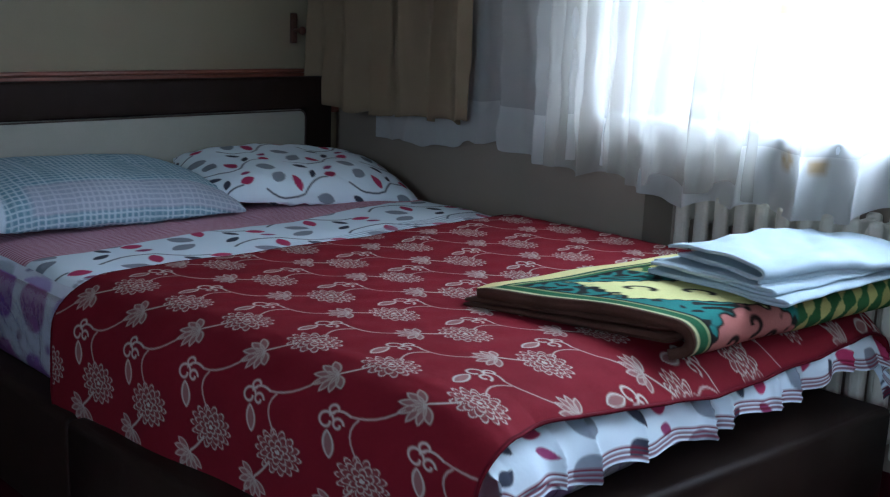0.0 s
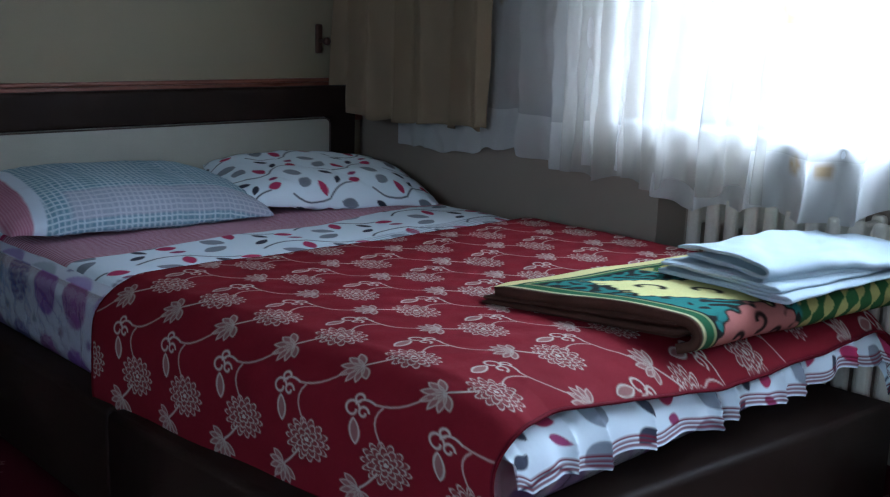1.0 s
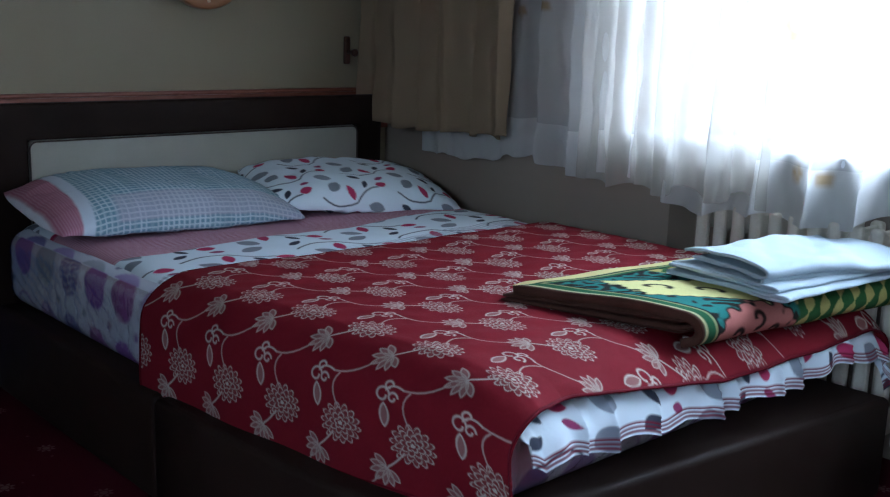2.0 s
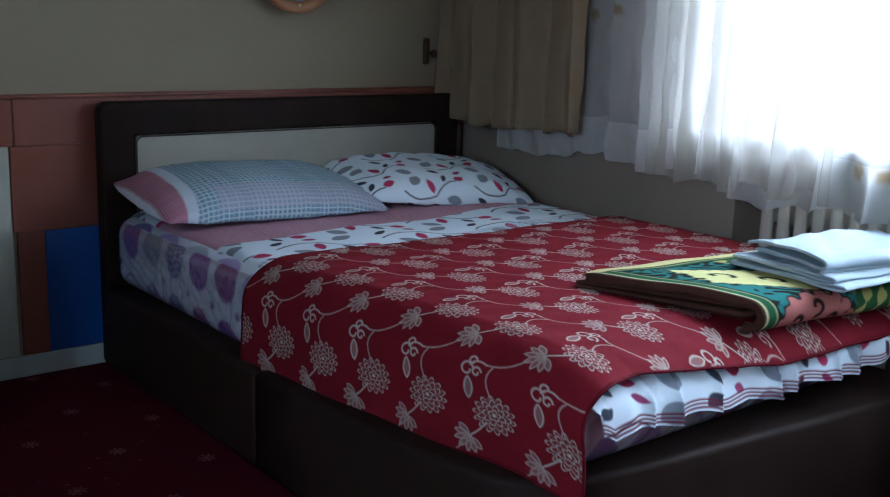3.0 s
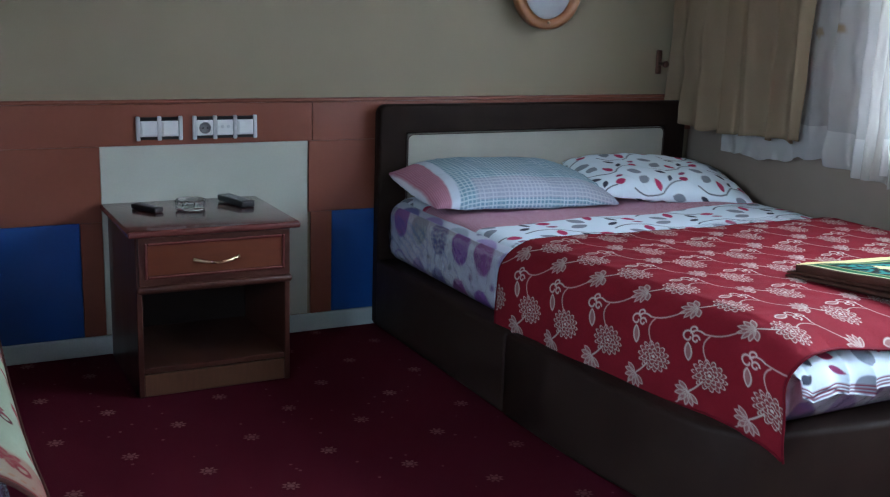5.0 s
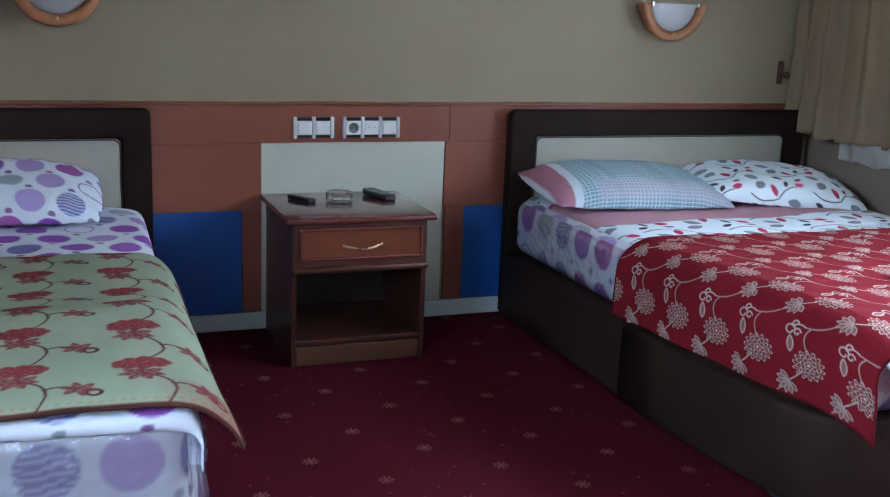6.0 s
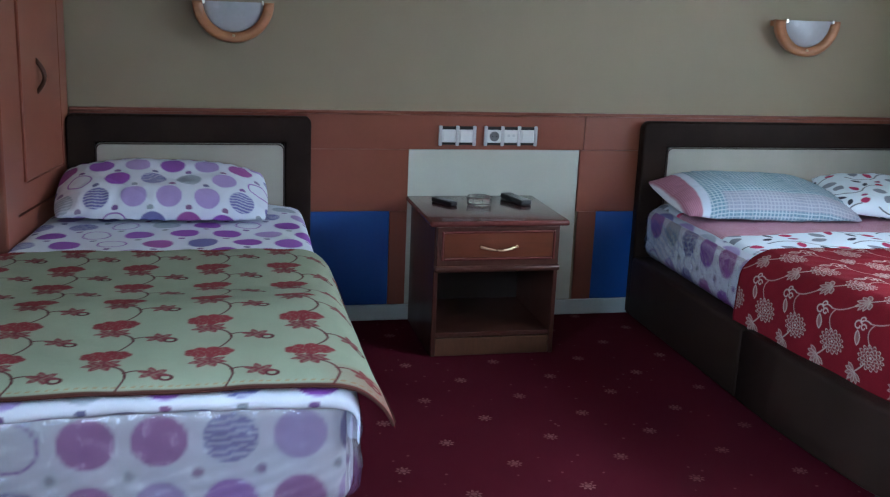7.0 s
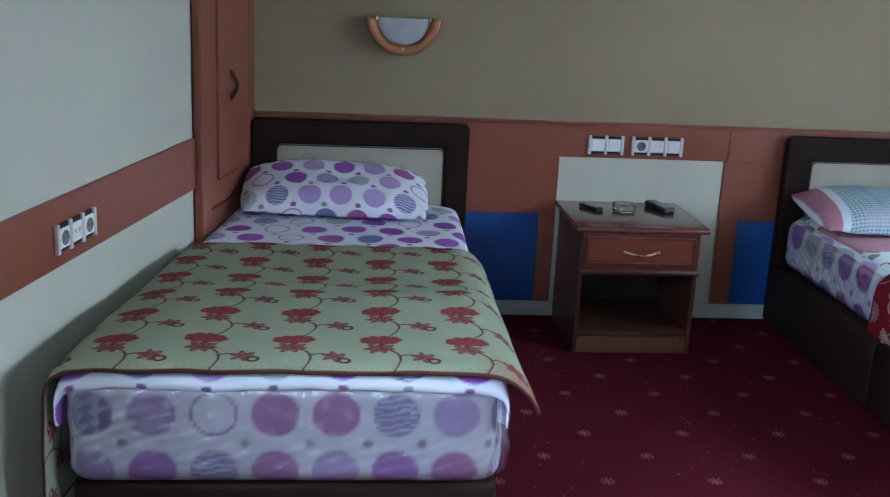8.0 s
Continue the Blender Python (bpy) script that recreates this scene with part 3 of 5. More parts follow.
# ---- wall lamps ----
def sconce(at):
    ob = thing("wall_lamp", (0, 0, 0), "half-round wall lamp with beech crescent and frosted glass", "wall lamp", "wall lamps")
    ring, R0, R1 = bmesh.new(), 0.114, 0.156
    rows = []
    for k in range(33):
        a = math.pi + math.pi * k / 32
        c, s = math.cos(a), math.sin(a)
        rows.append([ring.verts.new((r * c, y, r * s)) for r, y in ((R0, -0.055), (R0 + 0.004, -0.088), (R1 - 0.006, -0.090), (R1, -0.082), (R1, -0.050), (R1 - 0.01, -0.045))])
    for a, b in zip(rows, rows[1:]):
        for k in range(6):
            ring.faces.new((a[k], a[(k + 1) % 6], b[(k + 1) % 6], b[k]))
    ring.faces.new(rows[0][::-1])
    ring.faces.new(rows[-1])
    part("crescent", ring, M_BEECH, ob, "orange beech crescent", True)
    bowl = bmesh.new()
    rows = []
    for i in range(9):
        e = i / 8 * math.pi / 2
        rows.append([bowl.verts.new((0.118 * math.cos(e) * math.cos(math.pi + math.pi * k / 24), -0.062 - 0.030 * math.sin(e), 0.118 * math.cos(e) * math.sin(math.pi + math.pi * k / 24))) for k in range(25)])
    for a, b in zip(rows, rows[1:]):
        for k in range(24):
            bowl.faces.new((a[k], a[k + 1], b[k + 1], b[k]))
    part("glass_shade", bowl, M_FROST, ob, "frosted white glass", True)
    part("back_box", box(-0.07, 0.07, -0.05, 0, -0.10, -0.01, 0.006), M_PLASTIC, ob)
    for s in (-1, 1):
        part("arm", box(s * 0.132 - 0.012, s * 0.132 + 0.012, -0.05, 0, -0.03, -0.006, 0.003, 1), M_BEECH, ob)
        part("clip", box(s * 0.112 - 0.006, s * 0.112 + 0.006, -0.094, -0.060, -0.012, 0.006, 0.002, 1), M_CHROME, ob, "small chrome clip")
    part("screw", shifted(lathe([(0.006, 0), (0.006, 0.004), (0.002, 0.006)], (0, 0, 0), 12), pose(0, -0.089, -0.128, 90)), M_BRASS, ob)
    ob.matrix_basis = at
    return ob


lamp_1 = sconce(pose(-0.722, 0, 1.332))
lamp_2 = copy_thing(lamp_1, pose(1.756, 0, 1.340))

# ---- radiator in its niche ----
rad = thing("radiator", (EAST + 0.02, -2.1, 0.10), "cream enamelled column radiator under the window", "radiator")
fin = bmesh.new()
box(EAST - 0.075, EAST - 0.045, -0.019, 0.019, 0.12, 0.685, 0.012, 3, fin)
box(EAST + 0.045, EAST + 0.075, -0.019, 0.019, 0.12, 0.685, 0.012, 3, fin)
box(EAST - 0.05, EAST + 0.05, -0.012, 0.012, 0.60, 0.675, 0.010, 2, fin)
box(EAST - 0.05, EAST + 0.05, -0.012, 0.012, 0.13, 0.20, 0.010, 2, fin)
fin_me = bpy.data.meshes.new("fin")
fin.to_mesh(fin_me)
fin.free()
fin_me.materials.append(M_RADIATOR)
for k in range(24):
    f = new("fin", fin_me)
    f.parent = rad
    f.matrix_parent_inverse = Matrix.Translation(rad.location).inverted()
    f.location = (0, -1.545 - 0.058 * k, 0)
for z in (0.165, 0.64):
    part("header_pipe", tube([(EAST, -1.53, z), (EAST, -2.92, z)], 0.017, 10), M_RADIATOR, rad, smooth=True)
for y in (-1.75, -2.75):
    part("foot", box(EAST - 0.03, EAST + 0.03, y - 0.02, y + 0.02, 0.0, 0.13, 0.004, 1), M_RADIATOR, rad)

# ---- curtains ----
def hanging(y0, y1, x, ztop, zbot, pleats, depth, seed, nu=320, nv=60, sag=0.02):
    """Pleated cloth: rows run along y, columns run down."""
    s = np.linspace(0, 1, nu)[:, None] * np.ones((1, nv))
    t = np.ones((nu, 1)) * np.linspace(0, 1, nv)[None, :]
    ph = math.tau * pleats * (s + 0.035 * wave(s * 3, t * 0.4, seed, 0.8))
    amp = depth * (0.55 + 0.45 * t) * (1 + 0.35 * wave(s * 4, t * 0.5, seed + 1, 0.7))
    fold = np.sin(ph) + 0.28 * np.sin(2 * ph + 0.7)
    P = np.stack([x + amp * fold, y0 + (y1 - y0) * s + 0.35 * amp * np.cos(ph), ztop + (zbot - ztop) * t + sag * t ** 6 * wave(s * 5, t * 0, seed + 2, 0.9)], -1)
    P[..., 0] += 0.006 * wave(s * 9, t * 5, seed + 3, 1.2)
    return P, s, t


drape = thing("curtain", (2.47, -0.4, 0.79), "heavy beige curtain hanging in deep pleats", "curtain")
P, s, t = hanging(-0.035, -0.83, 2.455, 2.42, 0.790, 6.0, 0.034, 5, 360, 60, 0.016)
sheet_mesh("cloth", P, None, M_DRAPE, drape, thick=0.004)

sheer = thing("sheer_curtain", (2.50, -1.6, 0.70), "white sheer curtain with brown sprigs and a hemmed edge", "curtain")
P, s, t = hanging(-0.33, -4.0, 2.505, 2.42, 0.70, 25.0, 0.028, 11, 900, 110, 0.05)
P[..., 0] += (0.004 + 0.007 * t ** 8) * (wave(s * 30, t * 6, 14, 1.0) + 0.6 * wave(s * 60, t * 16, 15, 1.0))
P[..., 2] += 0.012 * t ** 8 * wave(s * 26, t * 0, 16, 1.0)
P[..., 0] = np.where(P[..., 1] > -0.84, np.maximum(P[..., 0], 2.512), P[..., 0])
U, V = s * 4.4, t * 1.72
col = np.ones(P.shape) * np.array((0.72, 0.705, 0.675))
rs = np.random.RandomState(4)
for k in range(44):
    cu, cv = rs.uniform(0, 4.4), rs.uniform(0.5, 1.66)
    for a in range(5):
        col = blend(col, disc(U, V, cu + 0.011 * math.cos(a * 1.257), cv + 0.011 * math.sin(a * 1.257), 0.009, 0.004) * 0.8, (0.50, 0.34, 0.16))
    if k % 3 == 0:
        cu, cv = rs.uniform(0, 4.4), rs.uniform(0.6, 1.5)
        col = blend(col, disc(U, V, cu, cv, 0.032, 0.006) * 0.7, (0.40, 0.44, 0.42))
        col = blend(col, stroke(U, V, bend((cu, cv - 0.03), (cu + 0.03, cv - 0.10), (cu + 0.01, cv - 0.16)), 0.003, 0.004) * 0.6, (0.45, 0.45, 0.40))
cut = 100
sheet_mesh("cloth", P[:, :cut + 1], col[:, :cut + 1], M_SHEER, sheer)
sheet_mesh("hem", P[:, cut:], col[:, cut:], M_SHEERHEM, sheer, "doubled opaque hem")
P, s, t = hanging(-1.10, -1.78, 2.470, 2.42, 0.705, 8.0, 0.016, 19, 300, 90, 0.03)
P[..., 0] += 0.004 * (wave(s * 8, t * 6, 17, 1.0) + 0.6 * wave(s * 14, t * 14, 18, 1.0))
sheet_mesh("side_panel", P, np.ones(P.shape) * np.array((0.62, 0.585, 0.52)), M_SHEER, sheer, "bunched ecru edge of the sheer")
rod = thing("curtain_rod", (2.49, -1.5, 2.43), "white curtain rail near the ceiling", "curtain rail")
part("rail", box(2.44, 2.54, -4.1, -0.02, 2.425, 2.445, 0.003, 1), M_FRAME, rod)
part("bracket", box(2.47, EAST, -0.3, -0.27, 2.445, 2.46), M_FRAME, rod)
part("bracket", box(2.47, EAST, -2.9, -2.87, 2.445, 2.46), M_FRAME, rod)

hook = thing("tieback_hook", (2.395, 0, 1.0), "dark wooden curtain tieback hook on the wall", "hook")
part("plate", box(2.382, 2.408, -0.016, 0, 1.0, 1.105, 0.006, 2), M_BRONZE, hook)
part("knob", shifted(lathe([(0.006, 0), (0.006, 0.035), (0.014, 0.04), (0.015, 0.05), (0.008, 0.056)], (0, 0, 0), 16), pose(2.395, -0.012, 1.045, 90)), M_BRONZE, hook, smooth=True)


# ---- beds ----
def extruded(plan, lift, bev=0.0, seg=2):
    """A solid over a closed outline: lift(u, v, k) places a corner of the outline on the near (k 0) or far (k 1) face."""
    bm = bmesh.new()
    near = [bm.verts.new(lift(u, v, 0)) for u, v in plan]
    far = [bm.verts.new(lift(u, v, 1)) for u, v in plan]
    n = len(plan)
    faces = [bm.faces.new(near), bm.faces.new(far[::-1])]
    for k in range(n):
        bm.faces.new((near[k], far[k], far[(k + 1) % n], near[(k + 1) % n]))
    bmesh.ops.recalc_face_normals(bm, faces=bm.faces)
    if bev > 0:
        edges = list({e for f in faces for e in f.edges})
        bmesh.ops.bevel(bm, geom=edges, offset=bev, segments=seg, affect="EDGES", profile=0.5)
    return bm


def arched(x0, x1, z0, z1, r, n=7):
    """An upright outline with rounded upper corners."""
    arc = [(r * math.cos(a), r * math.sin(a)) for a in np.linspace(0, math.pi / 2, n)]
    return [(x0, z0), (x1, z0)] + [(x1 - r + c, z1 - r + d) for c, d in arc] + [(x0 + r - d, z1 - r + c) for c, d in arc]


def headboard(parent, x0, x1, in0, in1, top, in_top):
    """A padded dark frame with mitred corners round an ivory panel, against the north wall."""
    hb = part("headboard", extruded(arched(x0 + 0.006, x1 - 0.006, 0.02, top - 0.008, 0.03), lambda u, v, k: (u, -0.064 + 0.038 * k, v), 0.006), M_LEATHER, parent, "dark leatherette headboard frame")

    outer = arched(x0, x1, 0.02, top, 0.028)
    ring = [(x0, 0.02), (in0, 0.02), (in0, in_top), (in1, in_top), (in1, 0.02)] + outer[1:]
    part("frame", extruded(ring, lambda u, v, k: (u, -0.094 + 0.046 * k, v), 0.012, 4), M_LEATHER, hb, "padded dark leatherette frame", True)
    rim = arched(in0 + 0.001, in1 - 0.001, 0.25, in_top - 0.001, 0.024)
    part("inset_panel", extruded(rim, lambda u, v, k: (u, -0.086 + 0.034 * k, v), 0.010, 3), M_IVORY, hb, "ivory leatherette inset panel", True)
    part("piping", tube([(u, -0.087, v) for u, v in arched(in0 + 0.004, in1 - 0.004, 0.26, in_top - 0.005, 0.024)[1:] + [(in0 + 0.004, 0.26)]], 0.0028, 6), M_PIPING, hb)
    return hb


def hashed(i, j, k):
    return np.abs(np.sin(i * 12.9898 + j * 78.233 + k * 37.719) * 43758.5453) % 1.0


WHITE = (0.77, 0.82, 0.91)
PALETTE = np.array(((0.34, 0.13, 0.54), (0.38, 0.12, 0.40), (0.20, 0.20, 0.48), (0.42, 0.50, 0.58), (0.44, 0.34, 0.66), (0.31, 0.10, 0.50)))


def circle_print(u, v, pu=0.150, pv=0.118, r=0.050, k=1.0):
    """Large discs in purples and greys, some of them outlines or striped, with small dots between."""
    col = np.ones(u.shape + (3,)) * np.array(WHITE)
    j = np.floor(v / pv)
    us = u / pu + 0.5 * (j % 2)
    i = np.floor(us)
    du, dv = (us - i - 0.5) * pu, v - (j + 0.5) * pv
    du = du + 0.008 * (hashed(i, j, 5) - 0.5)
    d = np.hypot(du, dv)
    pick = hashed(i, j, k)
    shade = PALETTE[np.minimum((pick * 7).astype(int), 5)]
    ringed = pick > 0.86
    striped = (pick > 0.36) & (pick < 0.46)
    m = np.where(ringed, soft(np.abs(d - r * 0.92) - 0.0025, 0.0015), soft(d - r, 0.002))
    m = np.where(striped, m * (0.45 + 0.55 * (np.sin(dv * 520 + 2.0 * np.sin(du * 60)) > -0.2)), m)
    col = col * (1 - m[..., None]) + shade * m[..., None]
    u2, v2 = u / pu + 0.5 * (j % 2) + 0.5, v
    i2 = np.floor(u2)
    dd = np.hypot((u2 - i2 - 0.5) * pu + 0.012 * (hashed(i2, j, 9) - 0.5), (v / pv - np.floor(v / pv) - 0.06) * pv)
    shade2 = PALETTE[np.minimum((hashed(i2, j, 3) * 6).astype(int), 5)] * 0.6
    m2 = soft(dd - 0.0115, 0.0015) * 0.9
    return col * (1 - m2[..., None]) + shade2 * m2[..., None]


SPRIGS = (((0.00, 0.00), (0.05, -0.05), (0.12, -0.02)), ((0.12, -0.02), (0.15, 0.04), (0.20, 0.04)))


def sprig_print(u, v, k=0.0):
    """White cotton with dark stems and pink, grey and charcoal leaves."""
    col = np.ones(u.shape + (3,)) * np.array((0.77, 0.86, 0.92))
    v1, v2 = (0.27, 0.02), (0.10, 0.155)
    dark, pink, grey, plum = (0.05, 0.055, 0.08), (0.46, 0.04, 0.12), (0.25, 0.28, 0.33), (0.30, 0.05, 0.14)
    for shade, draw in (
            (dark, lambda a, b: np.maximum(stroke(a, b, bend(*SPRIGS[0]), 0.0026, 0.002), stroke(a, b, bend(*SPRIGS[1]), 0.0026, 0.002))),
            (grey, lambda a, b: np.maximum(leaf(a, b, 0.045, 0.045, 0.055, 0.042, 0.9), leaf(a, b, 0.19, -0.035, 0.06, 0.034, -0.3))),
            (dark, lambda a, b: np.maximum(leaf(a, b, 0.03, -0.055, 0.045, 0.020, -0.5), leaf(a, b, 0.155, 0.055, 0.042, 0.020, 1.2))),
            (pink, lambda a, b: np.maximum(leaf(a, b, 0.10, 0.018, 0.062, 0.026, 1.9), leaf(a, b, 0.215, 0.055, 0.042, 0.030, 0.3))),
            (plum, lambda a, b: leaf(a, b, 0.12, -0.062, 0.034, 0.018, 0.4))):
        col = blend(col, over_lattice(u + k, v, v1, v2, draw), shade)
    return col


def flower_print(u, v, ground, light, bright=0.95):
    """Vines: a large blossom, a leaf spray, a curl with a bud, on a slanting lattice."""
    def draw(a, b):
        m = blossom(a, b, 0, 0, 0.054, 0.044, 14)
        for k in range(7):
            ang = 0.85 + (k - 3) * 0.50
            long_ = 0.050 - 0.005 * abs(k - 3)
            cu, cv = 0.054 + 0.021 * math.cos(ang), 0.064 + 0.021 * math.sin(ang)
            body = leaf(a, b, cu, cv, long_, 0.0155, ang)
            m = np.maximum(m, body * (0.92 - 0.70 * leaf(a, b, cu, cv, long_ * 0.84, 0.0112, ang)))
        m = np.maximum(m, stroke(a, b, bend((0.018, 0.022), (0.034, 0.046), (0.052, 0.060)), 0.0017))
        m = np.maximum(m, 0.85 * stroke(a, b, bend((0.075, 0.088), (0.105, 0.135), (0.158, 0.132)), 0.0013))
        m = np.maximum(m, 0.85 * stroke(a, b, bend((0.140, 0.134), (0.168, 0.165), (0.138, 0.205)), 0.0013))
        m = np.maximum(m, stroke(a, b, bend((0.156, 0.132), (0.185, 0.120), (0.196, 0.140)), 0.0016))
        for x0, y0, rad in ((0.203, 0.150, 0.0125), (0.179, 0.152, 0.0085), (0.192, 0.130, 0.0075)):
            turn = np.arctan2(b - y0, a - x0)
            m = np.maximum(m, soft(np.abs(np.hypot(a - x0, b - y0) - rad + 0.0012 * turn) - 0.0019))
        return np.maximum(m, leaf(a, b, 0.197, 0.190, 0.050, 0.023, 1.65) * (1 - 0.75 * leaf(a, b, 0.197, 0.190, 0.042, 0.016, 1.65)))
    m = over_lattice(u, v, (0.173, 0.0), (0.130, 0.238), draw) * bright
    col = np.ones(u.shape + (3,)) * np.array(ground)
    return blend(col, m, light)


def across(points, n, steps=None):
    """Even steps along a profile of (x, z) places: places and the length run so far."""
    q = np.array(points, float)
    fine = [q[0]]
    for a, b, c, d in zip(np.vstack([q[:1], q[:-2]]), q[:-1], q[1:], np.vstack([q[2:], q[-1:]])):
        for t in np.linspace(0, 1, 24)[1:]:
            fine.append(0.5 * (2 * b + (c - a) * t + (2 * a - 5 * b + 4 * c - d) * t * t + (3 * b - a - 3 * c + d) * t ** 3))
    fine = np.array(fine)
    run = np.concatenate([[0], np.cumsum(np.linalg.norm(np.diff(fine, axis=0), axis=1))])
    st = np.linspace(0, run[-1], n) if steps is None else np.asarray(steps) * run[-1]
    return np.stack([np.interp(st, run, fine[:, 0]), np.interp(st, run, fine[:, 1])], -1), st


def draped(prof, lng, ns, nt, steps=None):
    """A cloth from a cross profile (x, z) and a lengthwise one (y, drop): places and print coordinates."""
    a, s = across(prof, ns)
    b, t = across(lng, nt, steps)
    nt = len(t)
    P = np.zeros((ns, nt, 3))
    P[..., 0], P[..., 2] = a[:, :1], a[:, 1:] + b[None, :, 1]
    P[..., 1] = b[None, :, 0]
    return P, s[:, None] * np.ones((1, nt)), t[None, :] * np.ones((ns, 1))


def rounded_slab(lo, hi, r, h):
    """Six grids of a box with rounded edges."""
    lo, hi = np.array(lo), np.array(hi)
    out = []
    for ax in range(3):
        o = [k for k in range(3) if k != ax]
        n = [max(int((hi[k] - lo[k]) / h), 3) for k in o]
        A, B = np.meshgrid(np.linspace(lo[o[0]], hi[o[0]], n[0]), np.linspace(lo[o[1]], hi[o[1]], n[1]), indexing="ij")
        for side in (lo, hi):
            Q = np.zeros(A.shape + (3,))
            Q[..., o[0]], Q[..., o[1]], Q[..., ax] = A, B, side[ax]
            inner = np.clip(Q, lo + r, hi - r)
            dirs = Q - inner
            P = inner + r * dirs / np.maximum(np.linalg.norm(dirs, axis=-1, keepdims=True), 1e-9)
            flip = (side is hi) == (ax == 1)
            out.append((P[::-1] if flip else P, Q[::-1] if flip else Q, ax))
    return out


def joined(name, grids, material, parent, label="", warp=None):
    """One mesh of several grids with prints, welded along the seams."""
    bm = bmesh.new()
    V, C, F, base = [], [], [], 0
    for P, col in grids:
        nu, nv = P.shape[:2]
        idx = np.arange(nu * nv).reshape(nu, nv) + base
        F.append(np.stack([idx[:-1, :-1], idx[1:, :-1], idx[1:, 1:], idx[:-1, 1:]], -1).reshape(-1, 4))
        V.append(P.reshape(-1, 3))
        C.append(col.reshape(-1, 3))
        base += nu * nv
    V, C, F = np.concatenate(V), np.concatenate(C), np.concatenate(F)
    if warp is not None:
        V = warp(V)
    key = np.round(V * 20000).astype(np.int64)
    _, first, inv = np.unique(key, axis=0, return_index=True, return_inverse=True)
    F = inv.reshape(-1)[F]
    V, C = V[first], C[first]
    bm.free()
    me = bpy.data.meshes.new(name)
    me.from_pydata(V.tolist(), [], F.tolist())
    me.validate()
    layer = me.attributes.new("Print", "FLOAT_COLOR", "POINT")
    layer.data.foreach_set("color", np.concatenate([C, np.ones((len(C), 1))], 1).astype(np.float32).ravel())
    return link_mesh(name, me, material, parent, label)


def side_out(P, ax):
    return P[..., ax].mean() > (-0.9 if ax == 0 else -1.0)


ROW_LONG = (4, 1, 6, 4, 2, 1, 0, 3, 7, 5, 1)
ROW_FOOT = ((2, 4, 6, 1, 1, 7, 4), (4, 5, 7, 1, 4, 0, 1))


def mattress_print(u, v, k):
    """Rows of large discs (6: an outline, 7: striped slate) with small dots half-way between."""
    pu, pv, r = (0.157, 0.164, 0.062) if k else (0.158, 0.190, 0.060)
    col = np.ones(u.shape + (3,)) * np.array(WHITE)
    j = np.floor(v / pv)
    us = u / pu
    i = np.floor(us)
    du, dv = (us - i - 0.5) * pu, (v - (j + 0.5) * pv) * (1.0 if k else 0.85)
    d = np.hypot(du, dv)
    if k:
        pick = np.array(ROW_FOOT)[(j % 2).astype(int), (i % 7).astype(int)]
    else:
        pick = np.array(ROW_LONG)[((i + 4 * j) % len(ROW_LONG)).astype(int)]
    shade = PALETTE[np.where(pick > 5, np.where(pick == 6, 5, 2), pick)]
    m = np.where(pick == 6, soft(np.abs(d - r * 0.94) - 0.003, 0.003), soft(d - r, 0.0035))
    m = np.where(pick == 7, m * (0.5 + 0.5 * (np.sin(dv * 520 + 2.0 * np.sin(du * 60)) > -0.2)), m)
    col = col * (1 - m[..., None]) + shade * m[..., None]
    u2, v2 = u / pu * 1.0 + 0.5, v / pv + 0.5
    i2, j2 = np.floor(u2), np.floor(v2)
    dd = np.hypot((u2 - i2 - 0.5) * pu + 0.03 * (hashed(i2, j2, 9) - 0.5), (v2 - j2 - 0.5) * pv)
    m2 = soft(dd - 0.0125, 0.003) * 0.85 * (hashed(i2, j2, 4) > 0.25)
    shade2 = PALETTE[np.minimum((hashed(i2, j2, 3) * 6).astype(int), 5)] * 0.6
    return col * (1 - m2[..., None]) + shade2 * m2[..., None]


